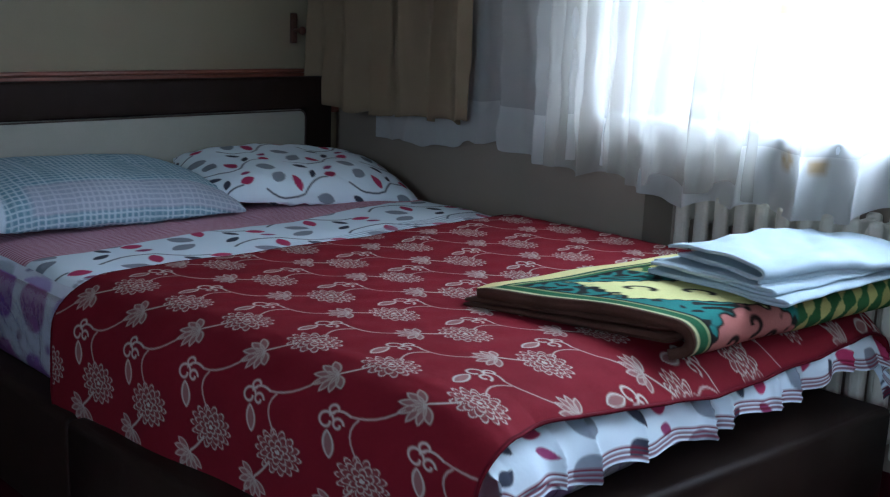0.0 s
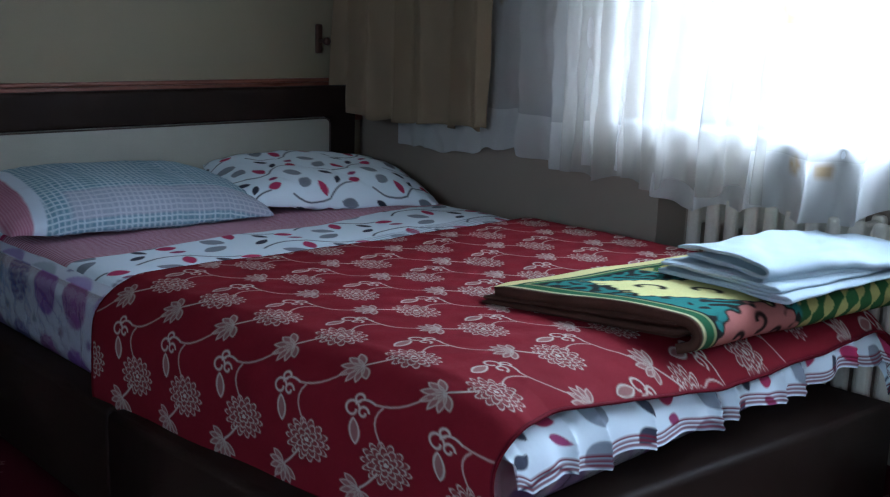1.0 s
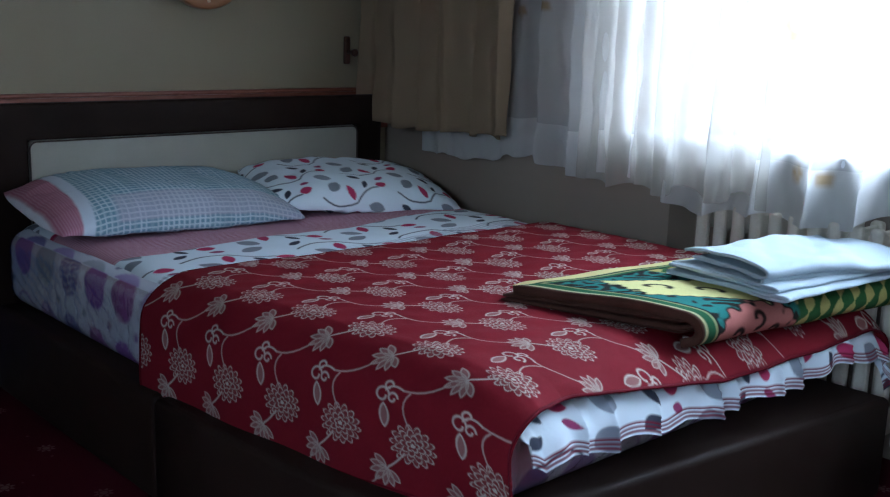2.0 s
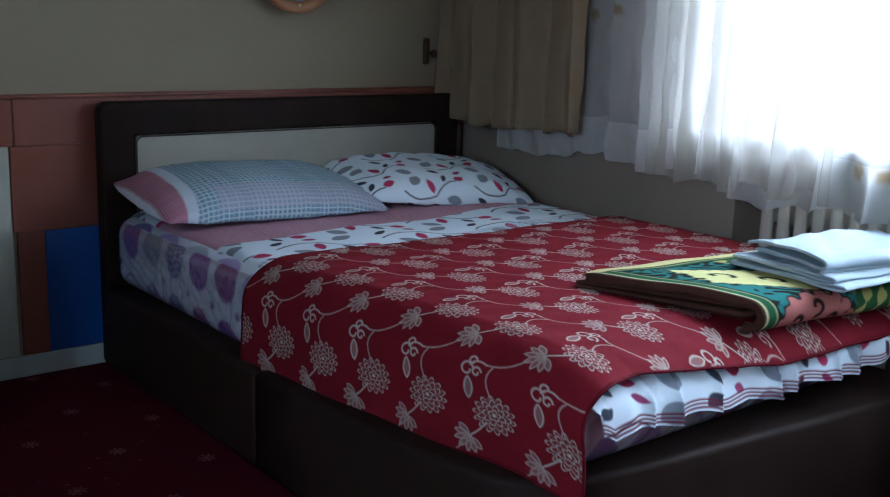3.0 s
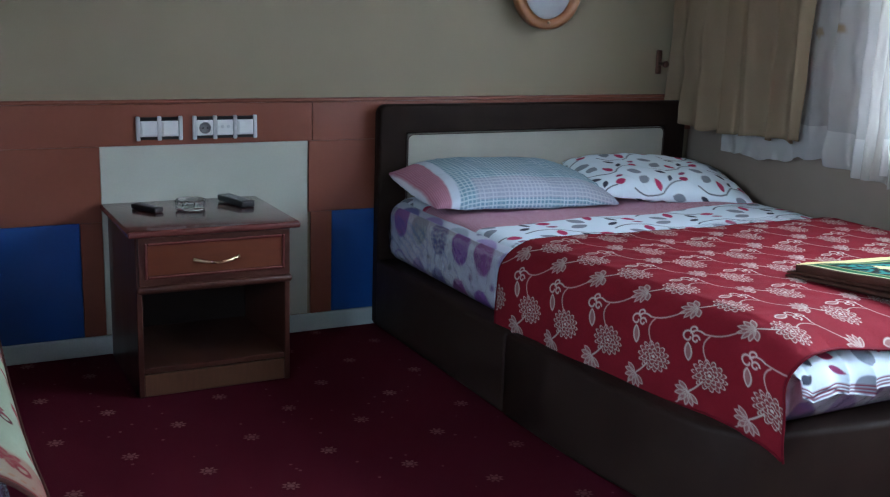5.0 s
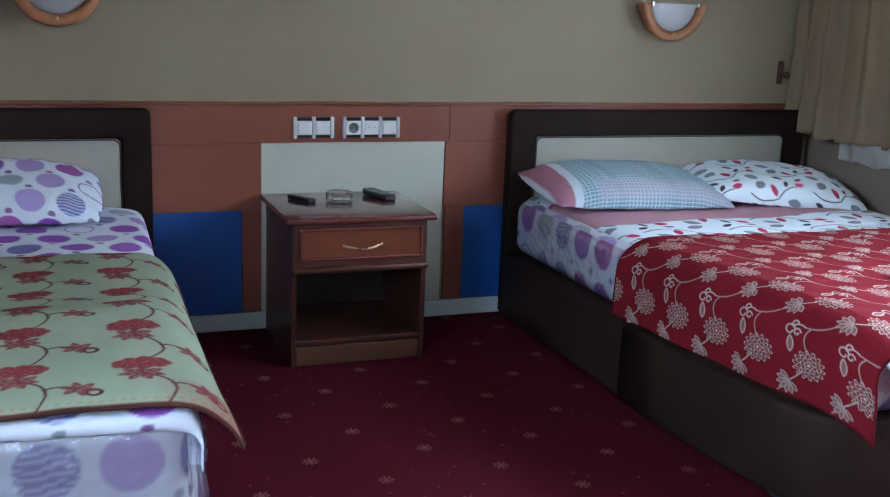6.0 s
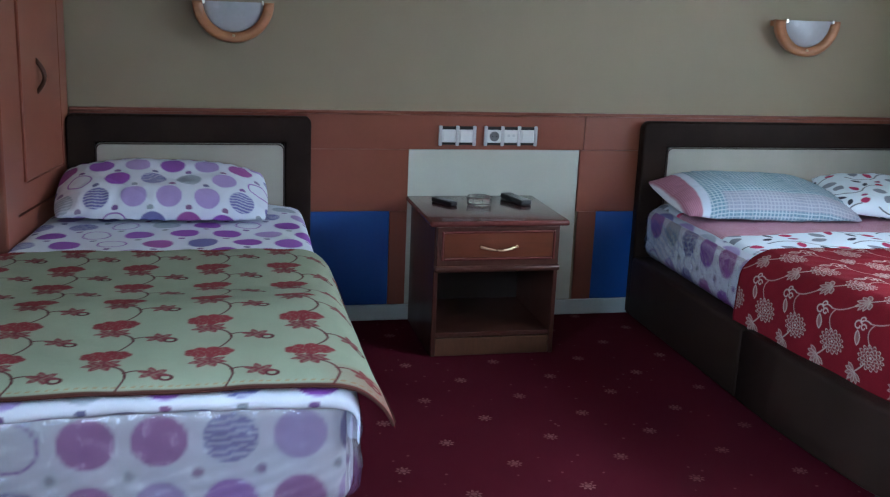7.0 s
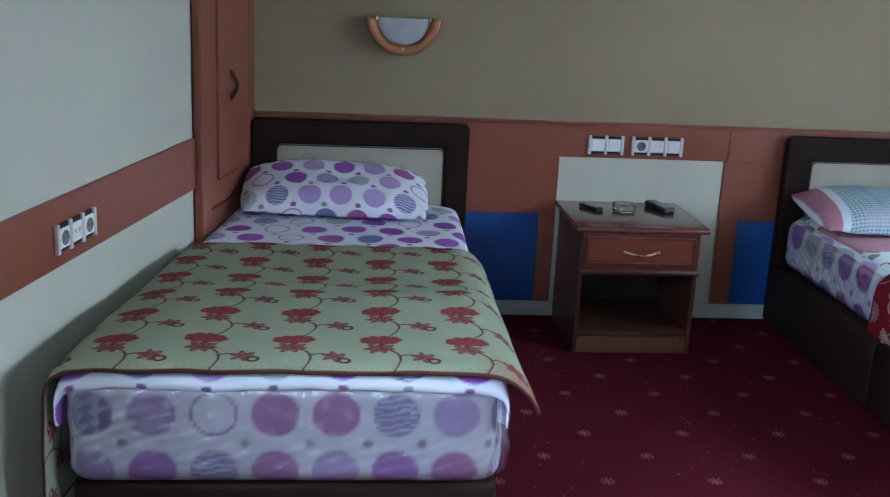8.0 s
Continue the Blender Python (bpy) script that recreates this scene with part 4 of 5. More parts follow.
def mattress(parent, lo, hi, warp, label, k):
    grids = []
    for P, Q, ax in rounded_slab(lo, hi, 0.055, 0.007 if k else 0.008):
        u, v = (Q[..., 1], Q[..., 2]) if ax == 0 else ((Q[..., 0], Q[..., 2]) if ax == 1 else (Q[..., 0], Q[..., 1]))
        if k and ax != 0:
            u = (u + 1.38) * 1.235 + 0.012
        col = mattress_print(u if k else -u + 0.006, v - (0.416 if k else 0.478) + (0.164 if k else 0.190) * 4.5, k)
        # grey painted into the print: the film's haze, and dimming of the single mattress
        painted_haze = 0.42 if k else 0.08
        col = (1 - painted_haze) * col + painted_haze * np.array((0.30, 0.30, 0.34))
        P = P.copy()
        if ax != 2:   # the wrapping sags and creases on the sides
            crease = wave(u * 1.2, v * 4 + u * 1.5, 31 + k, 3.2) * 0.5 + wave(u * 5, v * 5, 37 + k, 2.0) * 0.5
            pleat = np.abs(np.sin(u * 41 + 2.2 * wave(u * 2, v * 1.5, 33 + k, 1.0))) ** 0.35 - 0.8
            P[..., ax] += (0.003 * crease + 0.002 * pleat * (1 if side_out(P, ax) else -1)) * np.clip((hi[2] - v) / 0.10, 0, 1) * np.clip((v - lo[2]) / 0.05, 0, 1)
        grids.append((P, col))
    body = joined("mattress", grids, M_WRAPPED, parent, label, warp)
    film = []
    for P, Q, ax in rounded_slab(np.array(lo) - (0.007, 0.007, 0.0), np.array(hi) + (0.007, 0.007, 0.004), 0.058, 0.008):
        if ax == 2:
            continue
        u, v = (Q[..., 1] if ax == 0 else Q[..., 0]), Q[..., 2]
        P = P.copy()
        out = 1.0 if side_out(P, ax) else -1.0
        slant = np.abs(np.sin(42 * u - 90 * v + 3.0 * wave(u * 1.3, v * 2, 51 + k, 1.0)))
        upright = np.abs(np.sin(48 * u + 3.2 * wave(u * 1.5, v * 1.0, 53 + k, 1.0)))
        patch = np.clip((0.15 if k else 0.5) + 0.9 * wave(u * 1.1, v * 1.6, 55 + k, 1.0), 0, 1)
        ridge = (1 - slant) ** 3 * patch + (1 - upright) ** 3 * (1 - patch) + 0.25 * wave(u * 9, v * 9, 57 + k, 1.5)
        P[..., ax] += out * (0.015 if k else 0.010) * ridge * np.clip((hi[2] - v) / 0.09, 0, 1) * np.clip((v - lo[2]) / 0.04, 0.2, 1)
        film.append((P, np.ones(P.shape)))
    joined("plastic_film", film, M_FILM, body, "clear crinkled plastic film", warp)
    return body


def pillow(name, length, width, thick, at, printer, label, seed, pinch=0.10, n=240):
    """Two bulging faces sewn along the rim, with puckered corners; x long, y wide, z up."""
    th = thing(name, at.translation, label, "pillow", "bed pillows")
    grids = []
    U, V = np.meshgrid(np.sin(np.linspace(-1, 1, n) * math.pi / 2), np.sin(np.linspace(-1, 1, int(n * 0.7)) * math.pi / 2), indexing="ij")
    for side in (1, -1):
        rim = np.clip((1 - np.abs(U) ** 2.5) * (1 - np.abs(V) ** 1.9), 0, 1)
        H = side * thick * (0.74 if side > 0 else 0.26) * np.clip(1 - np.abs(U) ** 2.4, 0, 1) ** 0.62 * np.clip(1 - np.abs(V) ** 2.2, 0, 1) ** 0.42
        X, Y = U * length / 2 * (1 - pinch * 0.4 * (1 - V ** 2) * np.abs(U) ** 3), V * width / 2 * (1 - pinch * (1 - U ** 2) * np.abs(V) ** 3)
        corner = 1 - 0.09 * (np.abs(U) * np.abs(V)) ** 2.2
        X, Y = X * corner, Y * corner
        H = H + 0.006 * wave(X * 4, Y * 4, seed, 1.3) * rim ** 0.3 + 0.004 * wave(X * 12, Y * 9, seed + 1, 1.1) * (1 - rim) * (rim > 0) * side
        ridge = np.abs(np.sin(5 * U + 3 * V + seed)) ** 0.5
        H = H + side * 0.006 * (ridge - 0.8) * rim ** 0.4
        gather = np.abs(np.sin(23 * U + 2 * V + seed)) ** 0.7 * np.clip(np.abs(V) - 0.55, 0, 1) + np.abs(np.sin(17 * V + seed)) ** 0.7 * np.clip(np.abs(U) - 0.6, 0, 1)
        H = H - side * 0.012 * gather * rim ** 0.35
        H = H - side * thick * 0.16 * np.exp(-((U - 0.25 * math.sin(seed)) / 0.5) ** 2 - (V / 0.45) ** 2)
        if side < 0:
            H = H * 0.9
        P = np.stack([X, Y, H], -1)
        step = np.hypot(np.diff(Y, axis=1), np.diff(H, axis=1))
        along = np.concatenate([np.zeros((n, 1)), np.cumsum(step, axis=1)], 1)
        if side > 0:
            seam = width / 2 - along[:, -1:] / 2
            col = printer(X + length / 2, seam + along)
        else:
            col = printer(X + length / 2, seam - along)
        grids.append((P if side < 0 else P[::-1], col if side < 0 else col[::-1]))

    def place(V3):
        M = np.array(at)
        return V3 @ M[:3, :3].T + M[:3, 3]
    joined("cover", grids, M_COTTON, th, warp=place)
    return th


# ---- double bed ----
def double_warp(V):
    """The side of the double bed draws in towards the rounded foot corner."""
    V = V.copy()
    k = np.clip((-V[:, 1] - 0.9) / 1.15, 0, 1.05) ** 1.4
    q = np.clip((V[:, 0] - 1.03) / 1.3, 0, 1)
    V[:, 0] += 0.125 * k * (1 - q)
    return V


D0, D1, DTOP = 1.050, 2.40, 0.522
bed = thing("double_bed", (1.7, -1.1, 0), "dark leatherette double bed against the corner", "bed", "beds")
headboard(bed, 1.020, 2.505, 1.137, 2.393, 0.889, 0.778)
part("base_box", box(1.008, 2.43, -1.10, -0.095, 0.018, 0.292, 0.022, 3), M_LEATHER, bed, smooth=True)
bow = [(1.008, -1.104), (1.010, -1.35), (1.026, -1.60), (1.050, -1.80), (1.084, -1.93), (1.140, -2.01), (1.225, -2.048), (1.48, -2.085), (1.72, -2.112), (2.05, -2.152), (2.43, -2.195), (2.43, -1.104)]
part("base_box", extruded(bow, lambda u, v, k: (u, v, 0.292 - 0.274 * k), 0.018, 3), M_LEATHER, bed, "bowed foot end of the bed base", True)
for x in (1.12, 2.34):
    for y in (-0.3, -1.85):
        part("foot", box(x - 0.03, x + 0.03, y - 0.03, y + 0.03, 0.0, 0.018), M_BLACK, bed)
mat_thing = thing("mattress_set", (1.7, -1.1, 0.293), "plastic-wrapped mattress printed with purple circles on the double bed", "mattress", "mattresses")
mattress(mat_thing, (D0, -2.03, 0.293), (D1, -0.10, DTOP), double_warp, "circle print under clear wrapping", 0)


def quilt_print(s, t):
    """Bands across the bed: sprigs, pink pinstripes, sprigs, check, then sprigs to the striped hem."""
    col = sprig_print(s * 0.78, t * 0.78)
    line = 0.5 + 0.5 * np.sin((t + 0.004 * wave(s * 6, t * 6, 3, 1.0)) * math.tau / 0.0125)
    pink = np.array((0.32, 0.07, 0.13)) * line[..., None] + np.array((0.68, 0.48, 0.55)) * (1 - line[..., None])
    edge = 0.636 - 0.045 * s + 0.010 * wave(s * 3, t * 0, 8, 0.8)
    m = soft(t - edge, 0.003) * soft(0.25 - 0.02 * s - t, 0.003)
    col = col * (1 - m[..., None]) + pink * m[..., None]
    chk = (0.5 + 0.5 * np.sign(np.sin(s * math.tau / 0.016))) * 0.5 + (0.5 + 0.5 * np.sign(np.sin(t * math.tau / 0.016))) * 0.5
    m = soft(0.86 - 0.04 * s - t, 0.003) * soft(t - 0.96, 0.003) * soft(np.abs(np.sin(s * 2.9)) - 0.8, 0.3)
    col = blend(col, m * 0.75 * chk, (0.26, 0.32, 0.38))
    hem = t.max() - t
    bars = soft(np.abs(hem - 0.007) - 0.0022, 0.0012) + soft(np.abs(hem - 0.015) - 0.002, 0.0012) + soft(np.abs(hem - 0.023) - 0.002, 0.0012)
    return blend(col, np.clip(bars, 0, 1), (0.16, 0.010, 0.03))


quilt = thing("top_sheet", (1.7, -1.1, 0.53), "white sprigged cotton sheet with pink striped band on the double bed", "bed sheet", "bed covers")
prof = [(1.080, 0.478), (1.090, 0.512), (1.128, 0.538), (1.25, 0.540), (1.75, 0.536), (2.33, 0.540), (2.43, 0.530), (2.462, 0.490), (2.468, 0.44)]
lng = [(-0.13, -0.02), (-0.16, 0.0), (-0.6, 0.0), (-1.15, -0.002), (-1.4, -0.012), (-1.85, -0.026), (-1.98, -0.042), (-2.045, -0.064), (-2.082, -0.095), (-2.096, -0.128), (-2.102, -0.150)]
P, s, t = draped(prof, lng, 460, 0, np.concatenate([np.linspace(0, 0.47, 290), np.linspace(0.475, 0.85, 24), np.linspace(0.853, 1.0, 110)]))
P[..., 2] += 0.0045 * wave(P[..., 0] * 1.6, P[..., 1] * 1.6, 21, 1.2) + 0.002 * wave(P[..., 0] * 5, P[..., 1] * 5, 22, 1.2)
foot = np.clip((t - (t.max() - 0.16)) / 0.12, 0, 1)
crease = np.abs(np.sin(s * 21 + 9 * (t - t.max()) + 2.2 * wave(s * 3, t * 0, 5, 1.0))) ** 0.6 - 0.6
P[..., 1] += foot * (0.030 * crease * np.clip(s / 0.25, 0.25, 1) + 0.008 * wave(s * 9, t * 3, 6, 1.0)) - 0.065 * foot * (s / s.max()) - 0.055 * np.clip((t - 1.7) / 0.2, 0, 1) * (s / s.max()) * (1 - foot)
P[..., 2] += foot * (0.012 * wave(s * 4, t * 0, 9, 1.0) + 0.075 * np.clip(1 - s / 0.08, 0, 1))
P[..., 0] += 0.010 * wave(P[..., 1] * 4, P[..., 1] * 0, 13, 0.8) * np.clip(1 - s / 0.08, 0, 1)
P = double_warp(P.reshape(-1, 3)).reshape(P.shape)
sheet_mesh("cloth", P[::-1], quilt_print(s, t)[::-1], M_COTTON, quilt)

red = thing("red_bedspread", (1.7, -1.55, 0.55), "red woven bedspread with grey blossom vines draped over the double bed", "bedspread", "bed covers")
prof = [(1.030, 0.266), (1.024, 0.33), (1.024, 0.42), (1.040, 0.495), (1.100, 0.547), (1.21, 0.557), (1.75, 0.551), (2.31, 0.556), (2.42, 0.548), (2.465, 0.515), (2.475, 0.45)]
lng = [(-1.005, -0.004), (-1.05, 0.0), (-1.4, 0.0), (-1.85, -0.004), (-1.98, -0.020), (-2.035, -0.038), (-2.062, -0.058)]
P, s, t = draped(prof, lng, 820, 500)
side = np.clip(1 - s / 0.36, 0, 1)
P[..., 0] += -0.004 * side * (1 + np.sin(t * 19 + 1.0))
P[..., 2] += 0.004 + side * (t / t.max()) ** 2 * 0.045 + 0.003 * wave(P[..., 0] * 1.5, P[..., 1] * 1.5, 41, 1.3) * (1 - side) + 0.0015 * wave(P[..., 0] * 6, P[..., 1] * 6, 42, 1.2)
P[..., 1] += -0.055 * (s / s.max()) * (t / t.max()) - 0.06 * (s / s.max()) * (1 - t / t.max()) - 0.055 * np.clip(1 - s / 0.42, 0, 1) ** 0.8 * (t / t.max()) ** 6 + 0.006 * wave(s * 4, t * 0, 43, 1.0)
over = np.clip((s - 0.45) / 0.45, 0, 1) * np.clip(t / t.max() / 0.08 - 11.5, 0, 1) ** 1.3
P[..., 1] -= 0.036 * over
P[..., 2] -= 0.042 * over
P = double_warp(P.reshape(-1, 3)).reshape(P.shape)
colours = flower_print(-t + 0.13, 0.350 - s, (0.165, 0.009, 0.016), (0.50, 0.47, 0.40))
hem = np.minimum(t.max() - t, np.minimum(t, np.minimum(s, s.max() - s)))
colours = blend(colours, soft(hem - 0.004, 0.0015), (0.115, 0.004, 0.012))
sheet_mesh("cloth", P[::-1], colours[::-1], M_RED, red)

for edge_pts in (P[:, -1], P[:, 0], P[0, :]):
    part("hem", tube([tuple(q) for q in edge_pts[::8]], 0.0035, 6), M_REDHEM, red, "dark red rolled hem", True)


def check_print(u, v):
    """A pinstriped pink end, a white band, then a grey-blue window check."""
    col = np.ones(u.shape + (3,)) * np.array((0.17, 0.29, 0.36))
    lines = np.maximum(soft(np.abs((u / 0.017) % 1.0 - 0.5) * 0.017 - 0.0020, 0.0012), soft(np.abs((v / 0.016) % 1.0 - 0.5) * 0.016 - 0.0024, 0.0012))
    col = blend(col, lines * 0.85, (0.56, 0.66, 0.72))
    col = blend(col, soft(np.hypot(v - 0.05, 0) - 0.05, 0.004) * 0.55 * soft(0.20 - u, 0.01), (0.46, 0.42, 0.50))
    m = soft(u - 0.150 + 0.08 * (v - 0.25) ** 2 * 4, 0.003)
    col = blend(col, m, (0.60, 0.67, 0.74))
    line = 0.5 + 0.5 * np.sin(u * math.tau / 0.0072)
    m2 = soft(u - 0.115 + 0.08 * (v - 0.25) ** 2 * 4, 0.003)
    pink = np.array((0.36, 0.14, 0.20)) * line[..., None] + np.array((0.46, 0.24, 0.30)) * (1 - line[..., None])
    col = col * (1 - m2[..., None]) + pink * m2[..., None]
    return blend(col, soft(u - 0.03, 0.004), (0.66, 0.70, 0.76))


pillow("pillow", 0.86, 0.46, 0.150, pose(1.430, -0.345, 0.590, 8, 2, 0), check_print, "pillow with grey window check and pink striped end", 51)
pillow("pillow", 0.75, 0.46, 0.135, pose(2.135, -0.375, 0.582, 9, 4, -15), lambda u, v: sprig_print(u, v, 0.07), "white pillow with pink and grey leaf sprigs", 61)

# ---- single bed ----
def single_warp(V):
    """The single bed stands askew along the west wall and widens towards the foot."""
    V = V.copy()
    k = np.clip(-V[:, 1] / 2.05, 0, 1.1)
    q = (V[:, 0] + 1.38) / 0.92
    V[:, 0] = (-1.375 - 0.280 * k) * (1 - q) + (-0.455 - 0.060 * k) * q
    return V


bed2 = thing("single_bed", (-0.95, -1.05, 0), "dark leatherette single bed beside the cream wall", "bed", "beds")
headboard(bed2, -1.356, -0.418, -1.252, -0.524, 0.893, 0.784)


def warped(bm):
    co = np.array([v.co[:] for v in bm.verts])
    for v, c in zip(bm.verts, single_warp(co)):
        v.co = c
    return bm


for y0, y1 in ((-1.05, -0.095), (-2.03, -1.054)):
    part("base_box", warped(box(-1.375, -0.465, y0, y1, 0.018, 0.205, 0.02, 3)), M_LEATHER, bed2, smooth=True)
for x in (-1.36, -0.55):
    for y in (-0.3, -1.8):
        part("foot", box(x - 0.03, x + 0.03, y - 0.03, y + 0.03, 0.0, 0.018), M_BLACK, bed2)
mat2 = thing("mattress_set", (-0.95, -1.05, 0.206), "plastic-wrapped mattress printed with purple circles on the single bed", "mattress", "mattresses")
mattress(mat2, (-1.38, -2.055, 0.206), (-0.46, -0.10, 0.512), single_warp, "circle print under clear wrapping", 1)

cover2 = thing("fitted_sheet", (-0.95, -1.0, 0.53), "white cotton sheet with purple circles on the single bed", "bed sheet", "bed covers")
prof = [(-1.385, 0.44), (-1.382, 0.50), (-1.35, 0.534), (-1.2, 0.540), (-0.92, 0.542), (-0.62, 0.540), (-0.495, 0.532), (-0.458, 0.50), (-0.455, 0.44)]
lng = [(-0.11, -0.02), (-0.15, 0.0), (-0.6, 0.0), (-1.3, 0.0), (-1.95, 0.002), (-2.035, -0.004), (-2.070, -0.012), (-2.080, -0.034), (-2.068, -0.054), (-2.03, -0.060)]
P, s, t = draped(prof, lng, 210, 380)
P[..., 2] += 0.004 * wave(P[..., 0] * 2, P[..., 1] * 2, 71, 1.2) + 0.0025 * wave(P[..., 0] * 6, P[..., 1] * 6, 72, 1.0)
P = single_warp(P.reshape(-1, 3)).reshape(P.shape)
sheet_mesh("cloth", P[::-1], circle_print(s * 1.1 + 0.03, t + 0.062, 0.150, 0.130, 0.050, 2.0)[::-1], M_COTTON, cover2)


def peony_print(u, v):
    """Sage ground with columns of red peonies, a smaller bloom under each and a side flower on a curling stem."""
    col = np.ones(u.shape + (3,)) * np.array((0.285, 0.325, 0.230))
    v1, v2 = (0.188, 0.0), (0.006, 0.200)
    red_, dusk, wine = (0.205, 0.028, 0.034), (0.175, 0.032, 0.040), (0.085, 0.016, 0.022)

    def stems(a, b):
        m = stroke(a, b, [(0.0, 0.0), (0.004, 0.06)] + bend((0.004, 0.06), (0.045, 0.070), (0.046, 0.118)), 0.0026)
        m = np.maximum(m, stroke(a, b, bend((0.042, 0.100), (0.060, 0.082), (0.092, 0.098)), 0.0026))
        m = np.maximum(m, stroke(a, b, bend((0.046, 0.118), (0.040, 0.160), (0.010, 0.190)), 0.0020))
        return np.maximum(m, soft(np.abs(np.hypot(a - 0.116, b - 0.116) - 0.011) - 0.0036))
    col = blend(col, over_lattice(u, v, v1, v2, stems), wine)

    def small(a, b):
        m = np.zeros(a.shape)
        for cu, cv, size, n in ((0.0, 0.052, 0.019, 7), (0.094, 0.100, 0.016, 6)):
            for k in range(n):
                ang = k * math.tau / n + 0.3
                m = np.maximum(m, leaf(a, b, cu + size * math.cos(ang), cv + size * 0.85 * math.sin(ang), size * 1.9, size * 0.95, ang))
            m = np.maximum(m, soft(np.hypot(a - cu, b - cv) - size * 0.6))
        vein = 0.5 + 0.5 * np.sin(a * 420 + 3 * np.sin(b * 190))
        return m * (0.72 + 0.28 * vein)
    col = blend(col, over_lattice(u, v, v1, v2, small), dusk)

    def big(a, b):
        m = soft(np.hypot(a / 1.45, b) - 0.021, 0.002)
        for k in range(9):
            ang = k * math.tau / 9
            m = np.maximum(m, soft(np.hypot(a - 0.034 * math.cos(ang), b - 0.018 * math.sin(ang)) - 0.0135, 0.002))
        fold = np.abs(np.sin(np.hypot(a / 1.7, b) * 300 + 2.5 * np.sin(np.arctan2(b, a) * 5)))
        return m * (0.70 + 0.30 * np.clip(fold * 2.2, 0, 1))
    return blend(col, over_lattice(u, v, v1, v2, big), red_)


green = thing("green_bedspread", (-0.97, -1.5, 0.56), "sage green bedspread with red peonies draped over the single bed", "bedspread", "bed covers")
prof = [(-1.405, 0.14), (-1.402, 0.35), (-1.398, 0.50), (-1.372, 0.556), (-1.30, 0.568), (-0.93, 0.566), (-0.58, 0.566), (-0.485, 0.556), (-0.440, 0.515), (-0.425, 0.465)]
lng = [(-0.925, -0.012), (-0.95, 0.0), (-1.3, 0.0), (-1.9, 0.004), (-2.03, 0.002), (-2.078, -0.006), (-2.092, -0.020)]
P, s, t = draped(prof, lng, 520, 390)
edge = np.clip(1 - (s.max() - s) / 0.17, 0, 1)
tip = np.clip((t - 0.92 * t.max()) / (0.08 * t.max()), 0, 1)
P[..., 0] += edge * (0.012 + 0.022 * (t / t.max()) ** 4)
P[..., 2] += -edge * 0.010 * (t / t.max()) ** 4 + 0.0035 * wave(P[..., 0] * 2, P[..., 1] * 2, 81, 1.1) + 0.0016 * wave(P[..., 0] * 6, P[..., 1] * 6, 82, 1.1)
across_ = np.interp(-P[..., 1], (1.36, 1.60, 1.66, 2.06), (0.0, 0.036, 0.036, 0.0)) * np.clip((s - 0.45) / 0.15, 0, 1) * (1 - edge)
P[..., 2] += across_ * (0.8 + 0.2 * np.sin(s * 5 + 1))
P[..., 1] += -0.012 * edge * tip + 0.005 * wave(s * 5, t * 0, 83, 1.0) - 0.018 * np.clip(1 - s / 0.6, 0, 1)
P = single_warp(P.reshape(-1, 3)).reshape(P.shape)
colours = peony_print(s - s.max() + 0.175, t - t.max() + 0.165)
hem = np.minimum(t.max() - t, np.minimum(t, np.minimum(s, s.max() - s)))
colours = blend(colours, soft(hem - 0.008, 0.002), (0.085, 0.030, 0.022))
colours = blend(colours, soft(np.abs(hem - 0.016) - 0.0022, 0.0015) * (0.5 + 0.5 * np.sign(np.sin((s + t) * 400))), (0.30, 0.22, 0.12))
colours = blend(colours, edge * soft(0.925 * t.max() - t, 0.008) * 0.8, (0.22, 0.030, 0.028))
sheet_mesh("cloth", P[::-1], colours[::-1], M_GREEN, green)
for edge_pts in (P[:, -1], P[:, 0], P[-1, :]):
    part("hem", tube([tuple(q) for q in edge_pts[::6]], 0.004, 6), M_BROWNHEM, green, "dark brown bound hem", True)

pillow("pillow", 0.80, 0.40, 0.145, pose(-0.990, -0.300, 0.622, 17, 1, -1), lambda u, v: circle_print(u + 0.02, v, 0.128, 0.106, 0.045, 4.0), "white pillow with purple circles", 91)

